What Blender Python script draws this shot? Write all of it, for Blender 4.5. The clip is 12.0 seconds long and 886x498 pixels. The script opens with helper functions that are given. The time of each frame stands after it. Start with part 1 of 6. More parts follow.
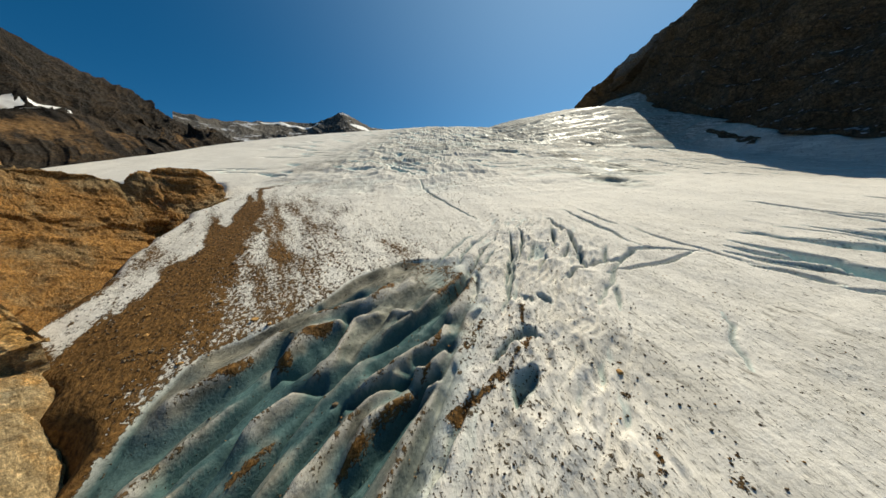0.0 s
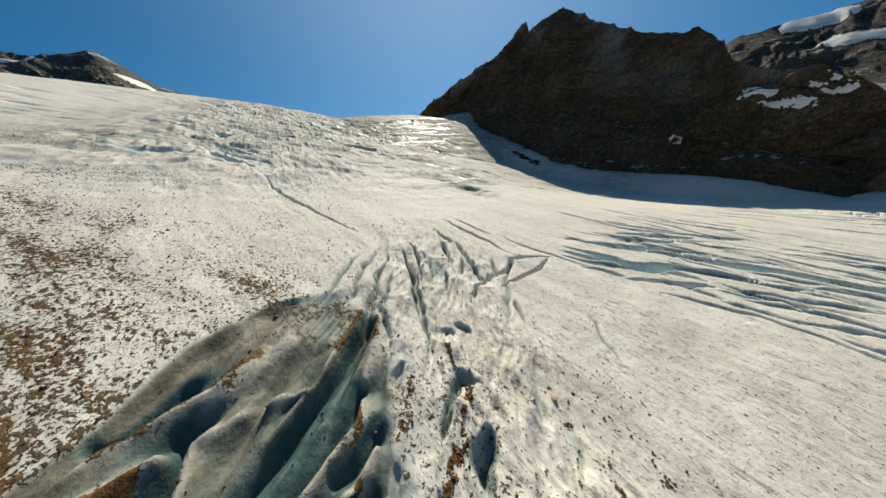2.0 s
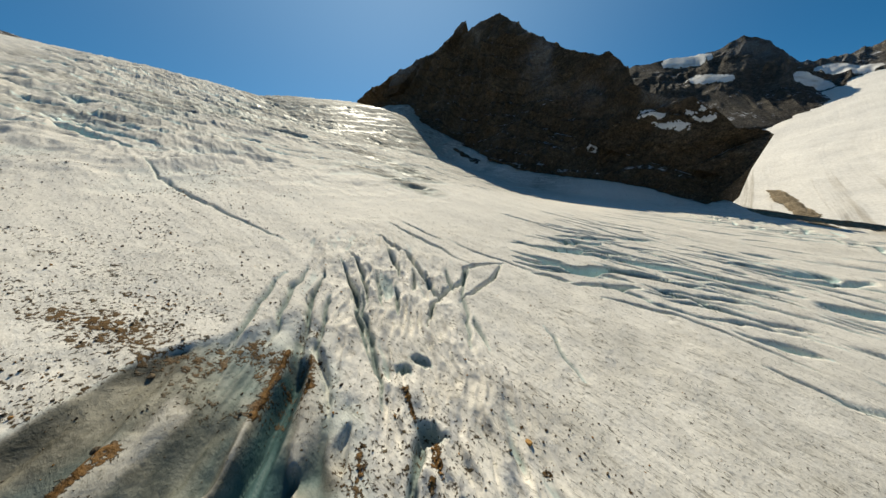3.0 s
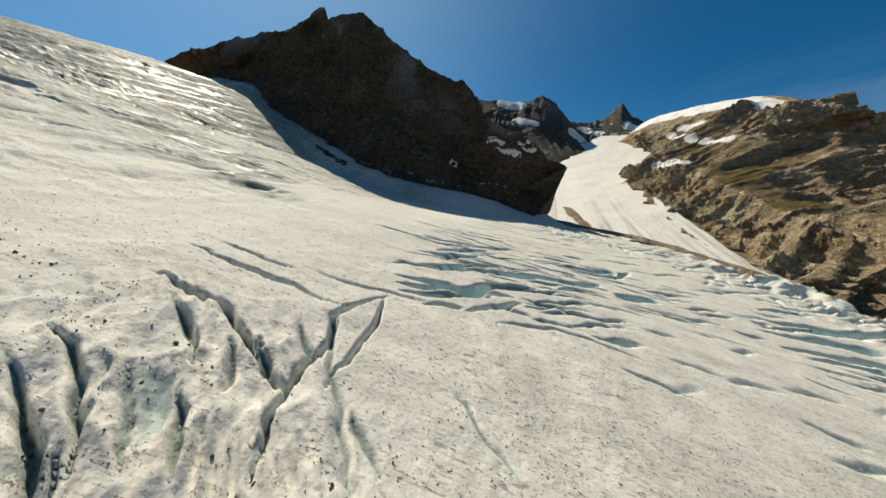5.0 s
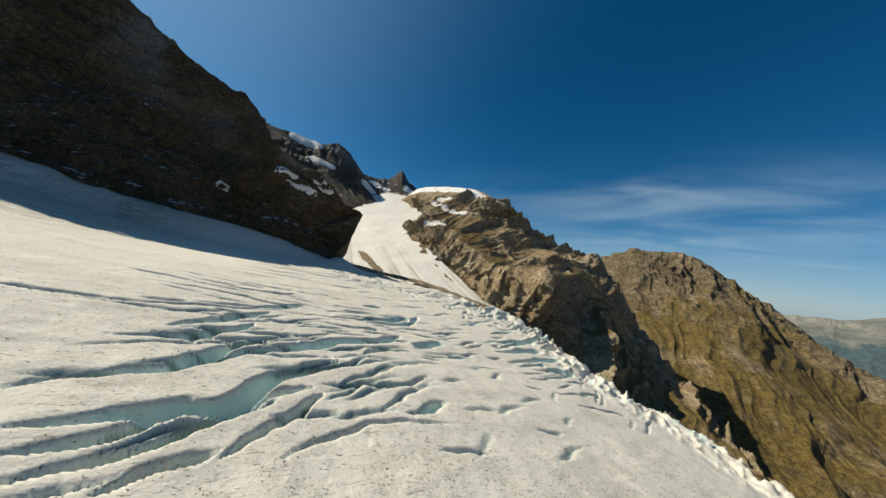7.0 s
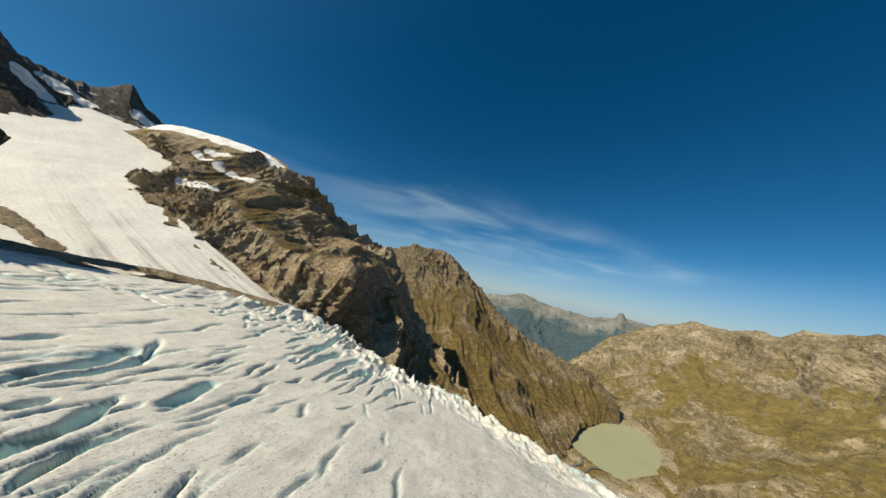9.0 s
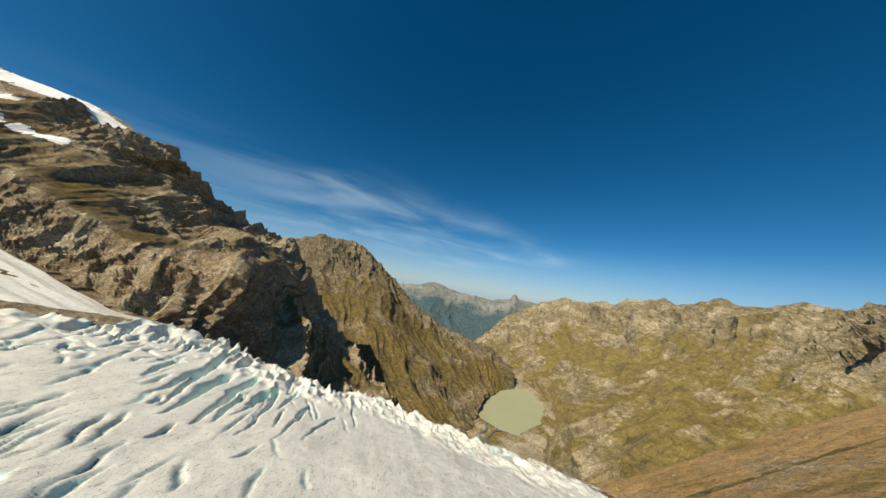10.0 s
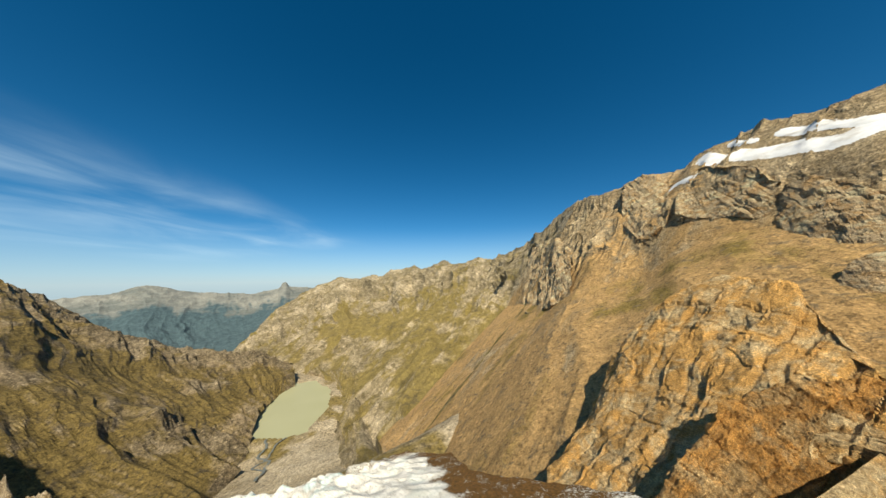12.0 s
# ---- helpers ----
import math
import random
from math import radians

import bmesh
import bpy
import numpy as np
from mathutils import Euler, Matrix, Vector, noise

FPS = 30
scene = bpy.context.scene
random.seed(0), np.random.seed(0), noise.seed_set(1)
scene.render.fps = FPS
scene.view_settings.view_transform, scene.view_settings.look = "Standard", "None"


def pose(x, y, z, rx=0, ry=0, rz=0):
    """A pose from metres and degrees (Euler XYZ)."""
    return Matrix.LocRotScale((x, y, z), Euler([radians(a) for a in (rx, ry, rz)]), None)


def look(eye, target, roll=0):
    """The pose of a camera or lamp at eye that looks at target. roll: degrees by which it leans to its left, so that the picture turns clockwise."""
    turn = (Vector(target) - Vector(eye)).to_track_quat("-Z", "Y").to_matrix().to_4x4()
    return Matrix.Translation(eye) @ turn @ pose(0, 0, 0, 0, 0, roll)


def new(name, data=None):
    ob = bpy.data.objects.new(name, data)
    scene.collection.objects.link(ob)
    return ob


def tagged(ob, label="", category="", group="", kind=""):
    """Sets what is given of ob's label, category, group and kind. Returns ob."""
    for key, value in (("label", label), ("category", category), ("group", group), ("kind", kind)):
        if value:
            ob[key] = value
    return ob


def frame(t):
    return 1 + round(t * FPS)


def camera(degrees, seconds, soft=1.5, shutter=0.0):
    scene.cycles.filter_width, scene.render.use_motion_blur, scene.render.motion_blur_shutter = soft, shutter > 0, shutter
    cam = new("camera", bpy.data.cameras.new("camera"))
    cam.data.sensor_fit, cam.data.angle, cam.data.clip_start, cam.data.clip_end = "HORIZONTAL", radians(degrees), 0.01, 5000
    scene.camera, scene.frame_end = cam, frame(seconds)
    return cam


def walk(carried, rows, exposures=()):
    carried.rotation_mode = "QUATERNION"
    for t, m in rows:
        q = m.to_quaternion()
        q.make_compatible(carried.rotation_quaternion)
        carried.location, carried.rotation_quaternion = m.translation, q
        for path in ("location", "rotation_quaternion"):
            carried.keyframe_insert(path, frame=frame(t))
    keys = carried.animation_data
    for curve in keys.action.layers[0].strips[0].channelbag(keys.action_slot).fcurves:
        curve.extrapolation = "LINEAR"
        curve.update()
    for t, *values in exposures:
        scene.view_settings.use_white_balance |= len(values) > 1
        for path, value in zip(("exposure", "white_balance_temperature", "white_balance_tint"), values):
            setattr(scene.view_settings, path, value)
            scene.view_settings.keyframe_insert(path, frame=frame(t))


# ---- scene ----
cam = camera(118.8, 12.0)
PATH = [
    (0, (2.341, -0.998, 1.875), (2.326, 0.979, 1.569), -4.5),
    (0.5, (0.345, 2.099, 2.741), (0.631, 4.051, 2.41), -4.3),
    (1, (-1.915, 4.729, 3.784), (-1.343, 6.613, 3.433), -4.0),
    (1.5, (-3.204, 7.489, 5.102), (-2.401, 9.282, 4.727), -3.6),
    (2, (-3.344, 10.775, 6.385), (-2.348, 12.463, 5.986), -2.7),
    (2.5, (-2.318, 14.494, 7.423), (-1.144, 16.057, 6.999), -1.7),
    (3, (-0.75, 18.118, 8.522), (0.592, 19.529, 8.07), -0.5),
    (5, (13.392, 30.064, 9.324), (15.252, 30.685, 8.932), 3.1),
    (5.5, (17.588, 31.852, 9.743), (19.543, 32.165, 9.456), 4.3),
    (6, (21.511, 33.132, 10.468), (23.505, 33.09, 10.315), 5.5),
    (6.5, (25.044, 33.733, 11.5), (26.997, 33.303, 11.474), 6.5),
    (7, (28.63, 33.902, 12.669), (30.46, 33.099, 12.73), 7.8),
    (9, (51.229, 34.934, 20.49), (52.029, 33.113, 20.701), 11.5),
    (9.5, (57.069, 32.815, 22.179), (57.565, 30.892, 22.415), 10.6),
    (10, (62.707, 28.993, 24.096), (62.866, 27.015, 24.352), 9.1),
    (10.5, (67.855, 23.771, 26.328), (67.655, 21.8, 26.599), 7.4),
    (11, (72.081, 17.559, 28.676), (71.518, 15.66, 28.949), 5.2),
    (11.5, (74.864, 11.528, 31.559), (73.893, 9.8, 31.822), 2.4),
    (12, (76.925, 5.883, 34.719), (75.566, 4.434, 34.947), -1.0),
]
walk(cam, [(t, look(eye, target, roll)) for t, eye, target, roll in PATH], [(0, 0.0), (2.0, 0.0), (3.0, -0.07), (4.5, -0.04), (6.0, -0.06), (8.0, -0.06), (9.0, -0.02), (10.0, 0.12), (10.8, 0.26), (12, 0.4)])

# ---- world, sun, exposure ----
SUN_YAW, SUN_EL = -36.0, 44.0
w = bpy.data.worlds.new("sky")
scene.world = w
w.use_nodes = True
wn, wl = w.node_tree.nodes, w.node_tree.links
wn.clear()
sky = wn.new("ShaderNodeTexSky")
sky.sky_type, sky.sun_disc, sky.altitude = "NISHITA", False, 2400
sky.sun_elevation, sky.sun_rotation = radians(SUN_EL), radians(-SUN_YAW)
sky.air_density, sky.dust_density, sky.ozone_density = 0.85, 0.3, 2.4
hue = wn.new("ShaderNodeHueSaturation")
hue.inputs["Saturation"].default_value, hue.inputs["Hue"].default_value, hue.inputs["Value"].default_value = 1.36, 0.489, 0.94
wl.new(sky.outputs[0], hue.inputs["Color"])
AUREOLE = (-math.sin(radians(SUN_YAW)) * math.cos(radians(SUN_EL)), math.cos(radians(SUN_YAW)) * math.cos(radians(SUN_EL)), math.sin(radians(SUN_EL)))


def world_math(op, *values):
    m = wn.new("ShaderNodeMath")
    m.operation = op
    for sock, v in zip(m.inputs, values):
        if isinstance(v, (int, float)):
            sock.default_value = v
        else:
            wl.new(v, sock)
    return m.outputs[0]


def world_step(value, a, b):
    m = wn.new("ShaderNodeMapRange")
    m.interpolation_type = "SMOOTHSTEP"
    wl.new(value, m.inputs["Value"])
    m.inputs["From Min"].default_value, m.inputs["From Max"].default_value = a, b
    return m.outputs[0]


# cirrus: long fibres on a high level sheet, over the valley
way = wn.new("ShaderNodeTexCoord")
xyz = wn.new("ShaderNodeSeparateXYZ")
wl.new(way.outputs["Generated"], xyz.inputs[0])
lift = world_math("ADD", world_math("MAXIMUM", xyz.outputs["Z"], 0.0), 0.1)
px, py = world_math("DIVIDE", xyz.outputs["X"], lift), world_math("DIVIDE", xyz.outputs["Y"], lift)
px, py = world_math("SUBTRACT", px, 0.2), world_math("SUBTRACT", py, -3.0)
along = world_math("ADD", world_math("MULTIPLY", px, -0.81), world_math("MULTIPLY", py, -0.59))
across = world_math("ADD", world_math("MULTIPLY", px, 0.59), world_math("MULTIPLY", py, -0.81))
fibre = wn.new("ShaderNodeCombineXYZ")
wl.new(world_math("MULTIPLY", along, 0.6), fibre.inputs[0])
wl.new(world_math("MULTIPLY", across, 1.0), fibre.inputs[1])
wisp = wn.new("ShaderNodeTexNoise")
wisp.inputs["Scale"].default_value, wisp.inputs["Detail"].default_value, wisp.inputs["Roughness"].default_value = 1.3, 7.0, 0.5
wisp.inputs["Distortion"].default_value = 0.5
wl.new(fibre.outputs[0], wisp.inputs["Vector"])
reach = world_math("MULTIPLY", world_step(along, -3.4, -1.2), world_step(along, 2.6, 1.4))
reach = world_math("MULTIPLY", reach, world_math("MULTIPLY", world_step(across, -0.75, 0.05), world_step(across, 3.2, 1.2)))
cover = world_math("MULTIPLY", world_math("MULTIPLY", reach, world_step(wisp.outputs["Fac"], 0.34, 0.85)), 0.46)
veil = wn.new("ShaderNodeMix")
veil.data_type = "RGBA"
wl.new(cover, veil.inputs["Factor"])
haze = wn.new("ShaderNodeMix")
haze.data_type = "RGBA"
wl.new(world_math("MULTIPLY", world_step(xyz.outputs["Z"], 0.2, -0.02), 0.7), haze.inputs["Factor"])
# the bright haze round the sun
toward = wn.new("ShaderNodeVectorMath")
toward.operation = "DOT_PRODUCT"
wl.new(way.outputs["Generated"], toward.inputs[0])
toward.inputs[1].default_value = AUREOLE
near_sun = world_math("POWER", world_math("MAXIMUM", toward.outputs["Value"], 0.0), 5.0)
glow = wn.new("ShaderNodeMix")
glow.data_type, glow.blend_type = "RGBA", "ADD"
wl.new(near_sun, glow.inputs["Factor"])
wl.new(hue.outputs[0], glow.inputs["A"])
glow.inputs["B"].default_value = (2.3, 3.1, 3.4, 1)
wl.new(glow.outputs["Result"], haze.inputs["A"])
haze.inputs["B"].default_value = (3.4, 4.9, 6.0, 1)
wl.new(haze.outputs["Result"], veil.inputs["A"])
veil.inputs["B"].default_value = (6.6, 8.4, 9.2, 1)
bg = wn.new("ShaderNodeBackground")
bg.inputs["Strength"].default_value = 0.085
wo = wn.new("ShaderNodeOutputWorld")
wl.new(veil.outputs["Result"], bg.inputs[0])
wl.new(bg.outputs[0], wo.inputs[0])

sun = new("sun", bpy.data.lights.new("sun", "SUN"))
sun.data.energy, sun.data.angle, sun.data.color = 5.2, radians(0.55), (1.0, 0.91, 0.72)
sun_dir = Vector((-math.sin(radians(SUN_YAW)) * math.cos(radians(SUN_EL)), math.cos(radians(SUN_YAW)) * math.cos(radians(SUN_EL)), math.sin(radians(SUN_EL))))
sun.matrix_world = look(sun_dir * 600, (0, 0, 0))
scene.view_settings.exposure = 0.0


# ---- noise on arrays ----
def lattice(i, j, k):
    h = (i * 374761393 + j * 668265263 + k * 2147483647) & 0xFFFFFFFF
    h = ((h ^ (h >> 13)) * 1274126177) & 0xFFFFFFFF
    return ((h ^ (h >> 16)) & 0xFFFF) / 32767.5 - 1.0


def value_noise(p):
    """Smooth noise between -1 and 1 at the rows of p."""
    c = np.floor(p).astype(np.int64)
    f = p - c
    f = f * f * f * (f * (f * 6 - 15) + 10)
    out = 0.0
    for a in (0, 1):
        for b in (0, 1):
            for d in (0, 1):
                wgt = (f[..., 0] if a else 1 - f[..., 0]) * (f[..., 1] if b else 1 - f[..., 1]) * (f[..., 2] if d else 1 - f[..., 2])
                out = out + wgt * lattice(c[..., 0] + a, c[..., 1] + b, c[..., 2] + d)
    return out


def fbm(p, size, octaves=4, ridged=False, gain=0.5):
    """Fractal noise; size: metres of the largest feature. Ridged noise has sharp crests."""
    p, amp, total, norm = np.asarray(p, float) / size, 1.0, 0.0, 0.0
    for o in range(octaves):
        n = value_noise(p + 17.3 * o)
        total = total + amp * ((1 - 2 * np.abs(n)) if ridged else n)
        norm, amp, p = norm + amp, amp * gain, p * 2.03
    return total / norm


def smooth(a, b, x):
    t = np.clip((x - a) / (b - a), 0, 1)
    return t * t * (3 - 2 * t)


def flat3(x, y, z=0.0):
    return np.stack([x, y, np.zeros_like(x) + z], -1)


# ---- meshes ----
def grid_faces(n, m):
    i = np.arange(n * m).reshape(n, m)
    return np.stack([i[:-1, :-1], i[1:, :-1], i[1:, 1:], i[:-1, 1:]], -1).reshape(-1, 4)


def mesh_object(name, verts, faces, material, parent=None, attrs=None, smooth_shade=True):
    """One mesh object from arrays of corners and quads (or triangles), with optional float attributes per corner."""
    faces = np.asarray(faces)
    me = bpy.data.meshes.new(name)
    me.vertices.add(len(verts))
    me.vertices.foreach_set("co", np.ascontiguousarray(verts, dtype=np.float32).ravel())
    k = faces.shape[1]
    me.loops.add(faces.size)
    me.loops.foreach_set("vertex_index", faces.ravel().astype(np.int32))
    me.polygons.add(len(faces))
    me.polygons.foreach_set("loop_start", (np.arange(len(faces)) * k).astype(np.int32))
    me.polygons.foreach_set("loop_total", np.full(len(faces), k, np.int32))
    me.polygons.foreach_set("use_smooth", np.full(len(faces), smooth_shade))
    for key, values in (attrs or {}).items():
        me.attributes.new(key, "FLOAT", "POINT").data.foreach_set("value", np.asarray(values, np.float32).ravel())
    me.update(calc_edges=True)
    me.validate()
    me.materials.append(material)
    ob = new(name, me)
    ob.parent = parent
    return ob


def thing(name, label, category, group="", kind="", at=(0, 0, 0)):
    ob = new(name)
    ob.location = at
    ob.empty_display_size = 0.1
    return tagged(ob, label, category, group, kind)


def resample(points, n):
    """n places at even steps along a line of corner points, rounded off."""
    p = np.array(points, float)
    s = np.r_[0, np.cumsum(np.linalg.norm(np.diff(p, axis=0), axis=1))]
    t = np.linspace(0, s[-1], n)
    i = np.clip(np.searchsorted(s, t, side="right") - 1, 0, len(p) - 2)
    f = ((t - s[i]) / (s[i + 1] - s[i]))[:, None]
    ext = np.vstack([2 * p[0] - p[1], p, 2 * p[-1] - p[-2]])
    a, b, c, d = ext[i], ext[i + 1], ext[i + 2], ext[i + 3]
    lin = b + (c - b) * f
    cat = 0.5 * (2 * b + (c - a) * f + (2 * a - 5 * b + 4 * c - d) * f**2 + (3 * b - a - 3 * c + d) * f**3)
    return 0.6 * lin + 0.4 * cat


def loft(lines, nu, nv):
    """A sheet through lines of points, first to last: an array (nu, nv, 3)."""
    rows = np.array([resample(l, nu) for l in lines])
    k = len(lines) - 1
    t = np.linspace(0, k, nv)
    i = np.minimum(t.astype(int), k - 1)
    f = (t - i)[:, None, None]
    return np.moveaxis(rows[i] * (1 - f) + rows[i + 1] * f, 0, 1)


def normals_of(v):
    n = np.cross(np.gradient(v, axis=0), np.gradient(v, axis=1))
    n /= np.linalg.norm(n, axis=-1, keepdims=True) + 1e-9
    return np.where(n[..., 2:] < 0, -n, n)


def between(a, b, f, push=(0, 0, 0), n=12):
    """A line part of the way from line a to line b."""
    pa, pb = resample(a, n), resample(b, n)
    return pa * (1 - f) + pb * f + np.array(push)


def ridges(p, size, octaves=6, gain=0.5):
    """Sharp branching crests and gullies, each octave strongest on the last one's crests; about -1 to 1."""
    p, amp, total, norm, weight = np.asarray(p, float) / size, 1.0, 0.0, 0.0, 1.0
    for o in range(octaves):
        n = (1 - np.abs(value_noise(p + 11.7 * o))) ** 2
        total, norm = total + amp * n * weight, norm + amp
        weight = np.clip(n * 1.6, 0.15, 1)
        amp, p = amp * gain, p * 2.17
    return total / norm * 2 - 0.9


def bareness(v, size, seed=0.0):
    """Where bare rock breaks through: 0 to 1."""
    return smooth(-0.22, 0.3, fbm(v + seed + 77, size * 1.4, 4))


def craggy(v, size, amp, seed=0.0, steps=0.0, dip=(0.25, 0.1), gully=1.0, crest_fade=0.4, jag=0.3, rough=1.0, bare_by=None, amp_by=None, ends=(0, 0), calm=()):
    """Rock relief on a sheet: gullies down the slope; where rock is bare, buttresses, broken ledges along the bedding and small breakage."""
    n = normals_of(v)
    run = np.cumsum(np.linalg.norm(np.diff(v, axis=0, prepend=v[:1]), axis=-1), 0).mean(1, keepdims=True) + 0 * v[..., 0]
    fall = np.cumsum(np.linalg.norm(np.diff(v, axis=1, prepend=v[:, :1]), axis=-1), 1)
    p = v + seed
    bare = bareness(v, size, seed)
    if bare_by:  # by the way down: how far rock is bare
        share = np.interp(np.linspace(0, 1, v.shape[1]), *zip(*bare_by))[None, :]
        bare = np.clip(bare * 0.6 + share * 1.0 - 0.3, 0, 1)
    bend = fbm(p, size * 1.5, 3) * size * 0.5
    down = np.stack([run + bend, fall * 0.28 + bend * 0.5, 0 * run + seed], -1)
    d = gully * ridges(down, size, 5, 0.42) * amp * (0.45 + 0.55 * bare)
    d += ridges(down * 1.0 + 31, size * 0.3, 4, 0.5) * amp * 0.3 * (0.5 + 0.5 * bare)
    d += fbm(p, size * 2.7, 3) * amp * 0.8
    small = ridges(p * np.array([1, 1, 0.8]) + bend[..., None] * 0.4, size * 0.42, 5, 0.48) * amp * 0.36
    if steps:
        level = (p[..., 2] + dip[0] * p[..., 0] + dip[1] * p[..., 1]) / steps + fbm(p, size, 3) * 1.2
        saw = level - np.floor(level)
        small += (np.minimum(saw * 1.3, 5 * (1 - saw)) - 0.5) * steps * 0.5 * (0.5 + 0.5 * fbm(p, size * 0.8, 2))
    small += ridges(p, size * 0.09, 4, 0.6) * amp * 0.07
    d += small * bare * rough
    vv = np.linspace(0, 1, v.shape[1])[None, :]
    fade = crest_fade + (1 - crest_fade) * smooth(0, 0.12, vv)
    fade = fade * np.minimum(1, fall[:, -1:] / (size * 2.5))
    if amp_by:
        fade = fade * np.interp(vv, *zip(*amp_by))
    uu = np.linspace(0, 1, v.shape[0])[:, None]
    join = (smooth(0, 0.05, uu) if ends[0] else 1.0) * (smooth(1, 0.95, uu) if ends[1] else 1.0)
    for cx, cy, reach in calm:  # smooth places under snow or scree
        join = join * (1 - 0.9 * smooth(reach, reach * 0.4, np.hypot(v[..., 0] - cx, v[..., 1] - cy)))
    fade = fade * join
    out = v + n * (d * fade)[..., None]
    out[..., 2] += join * smooth(0.16, 0.0, vv) * jag * amp * (ridges(np.stack([run, 0 * run, 0 * run + seed], -1), size * 0.4, 5, 0.6))
    streak = fbm(np.stack([run + bend * 0.6, fall * 0.1, 0 * run + seed], -1), size * 0.22, 4, gain=0.6)
    frost = smooth(0.3, 0.02, vv) * smooth(-0.1, 0.35, fbm(p + 300, size * 0.8, 4)) + 0 * bare
    return out, {"bare": bare, "streak": streak, "frost": frost, "way": vv + 0 * bare}


def fractured(v, bed, gap, depth, cross, seed=0.0, sheer=1.0):
    """Bedded, jointed rock: layers that stand proud or back, broken along a second set of joints, with small breakage."""
    n, p = normals_of(v), v + seed
    warp = fbm(p, gap * 7, 4) * 1.1
    d, tone = fbm(p, gap * 9, 3) * depth * 1.2, 0.0
    for k, (scale, share) in enumerate(((1.0, 1.0), (0.33, 0.42), (0.11, 0.15))):
        for axis_way, more, apart in ((bed, 0.6, 1.0), (cross, 0.6 * sheer, 1.5), (np.cross(bed, cross), 0.5 * sheer, 1.9)):
            level = p @ np.array(axis_way) / (gap * scale * apart) + warp * (1.0 if k == 0 else 1.0 / scale**0.5) + fbm(p + 40 * k, gap * scale * 3.1, 3) * 0.4
            i = np.floor(level)
            f = level - i
            this, following = lattice(i.astype(np.int64), np.full(i.shape, 3 + k), np.full(i.shape, 7)), lattice(i.astype(np.int64) + 1, np.full(i.shape, 3 + k), np.full(i.shape, 7))
            broken = smooth(-0.25, 0.3, fbm(p + 60 * k + 9 * apart, gap * (2.2 * scale + 0.6), 3))
            d = d + broken * more * share * depth * (this + (following - this) * smooth(0.78, 1.0, f) - 0.5 * smooth(0.2, 0.0, f) * (k < 2))
            tone = tone + more * share * this
    d = d + ridges(p, gap * 1.8, 5, 0.48) * depth * 0.45 * sheer + ridges(p, gap * 0.22, 3, 0.6) * depth * 0.05
    return v + n * d[..., None], {"streak": tone / 2.6, "bare": np.ones(tone.shape)}


# ---- materials ----
def nodes_of(name):
    m = bpy.data.materials.new(name)
    m.use_nodes = True
    t = m.node_tree
    return m, t.nodes, t.links, t.nodes["Principled BSDF"]


def tex_noise(n, l, scale, detail=6.0, rough=0.6, stretch=(1, 1, 1), turn=(0, 0, 0), distort=0.0):
    co = n.new("ShaderNodeTexCoord")
    mp = n.new("ShaderNodeMapping")
    mp.vector_type = "TEXTURE"
    mp.inputs["Scale"].default_value = [1 / (s * scale) for s in stretch]
    mp.inputs["Rotation"].default_value = [radians(a) for a in turn]
    t = n.new("ShaderNodeTexNoise")
    t.inputs["Scale"].default_value = 1.0
    t.inputs["Detail"].default_value, t.inputs["Roughness"].default_value = detail, rough
    t.inputs["Distortion"].default_value = distort
    l.new(co.outputs["Object"], mp.inputs["Vector"])
    l.new(mp.outputs[0], t.inputs["Vector"])
    return t.outputs["Fac"]


def ramp(n, l, src, stops):
    r = n.new("ShaderNodeValToRGB")
    e = r.color_ramp.elements
    while len(e) < len(stops):
        e.new(0.5)
    for k, (pos, col) in zip(e, stops):
        k.position = pos
        k.color = (*col, 1) if isinstance(col, tuple) else (col, col, col, 1)
    l.new(src, r.inputs["Fac"])
    return r.outputs["Color"]


def mix(n, l, fac, a, b, mode="MIX"):
    m = n.new("ShaderNodeMix")
    m.data_type, m.blend_type = "RGBA", mode
    for sock, v in ((m.inputs["Factor"], fac), (m.inputs["A"], a), (m.inputs["B"], b)):
        if isinstance(v, tuple):
            sock.default_value = (*v, 1)
        elif isinstance(v, (int, float)):
            sock.default_value = v
        else:
            l.new(v, sock)
    return m.outputs["Result"]


def math_node(n, l, op, a, b=0.0, c=0.0, clamp=False):
    m = n.new("ShaderNodeMath")
    m.operation, m.use_clamp = op, clamp
    for sock, v in zip(m.inputs, (a, b, c)):
        if isinstance(v, (int, float)):
            sock.default_value = v
        else:
            l.new(v, sock)
    return m.outputs[0]


def attr(n, name):
    a = n.new("ShaderNodeAttribute")
    a.attribute_name = name
    return a.outputs["Fac"]


def bump(n, l, p, sources, strength=1.0):
    """sources: (height, metres) pairs, one over the other."""
    last = None
    for src, dist in sources:
        b = n.new("ShaderNodeBump")
        b.inputs["Strength"].default_value, b.inputs["Distance"].default_value = strength, dist
        l.new(src, b.inputs["Height"])
        if last:
            l.new(last, b.inputs["Normal"])
        last = b.outputs["Normal"]
    l.new(last, p.inputs["Normal"])


def up_facing(n, l):
    g = n.new("ShaderNodeNewGeometry")
    s = n.new("ShaderNodeSeparateXYZ")
    l.new(g.outputs["Normal"], s.inputs[0])
    return s.outputs["Z"]


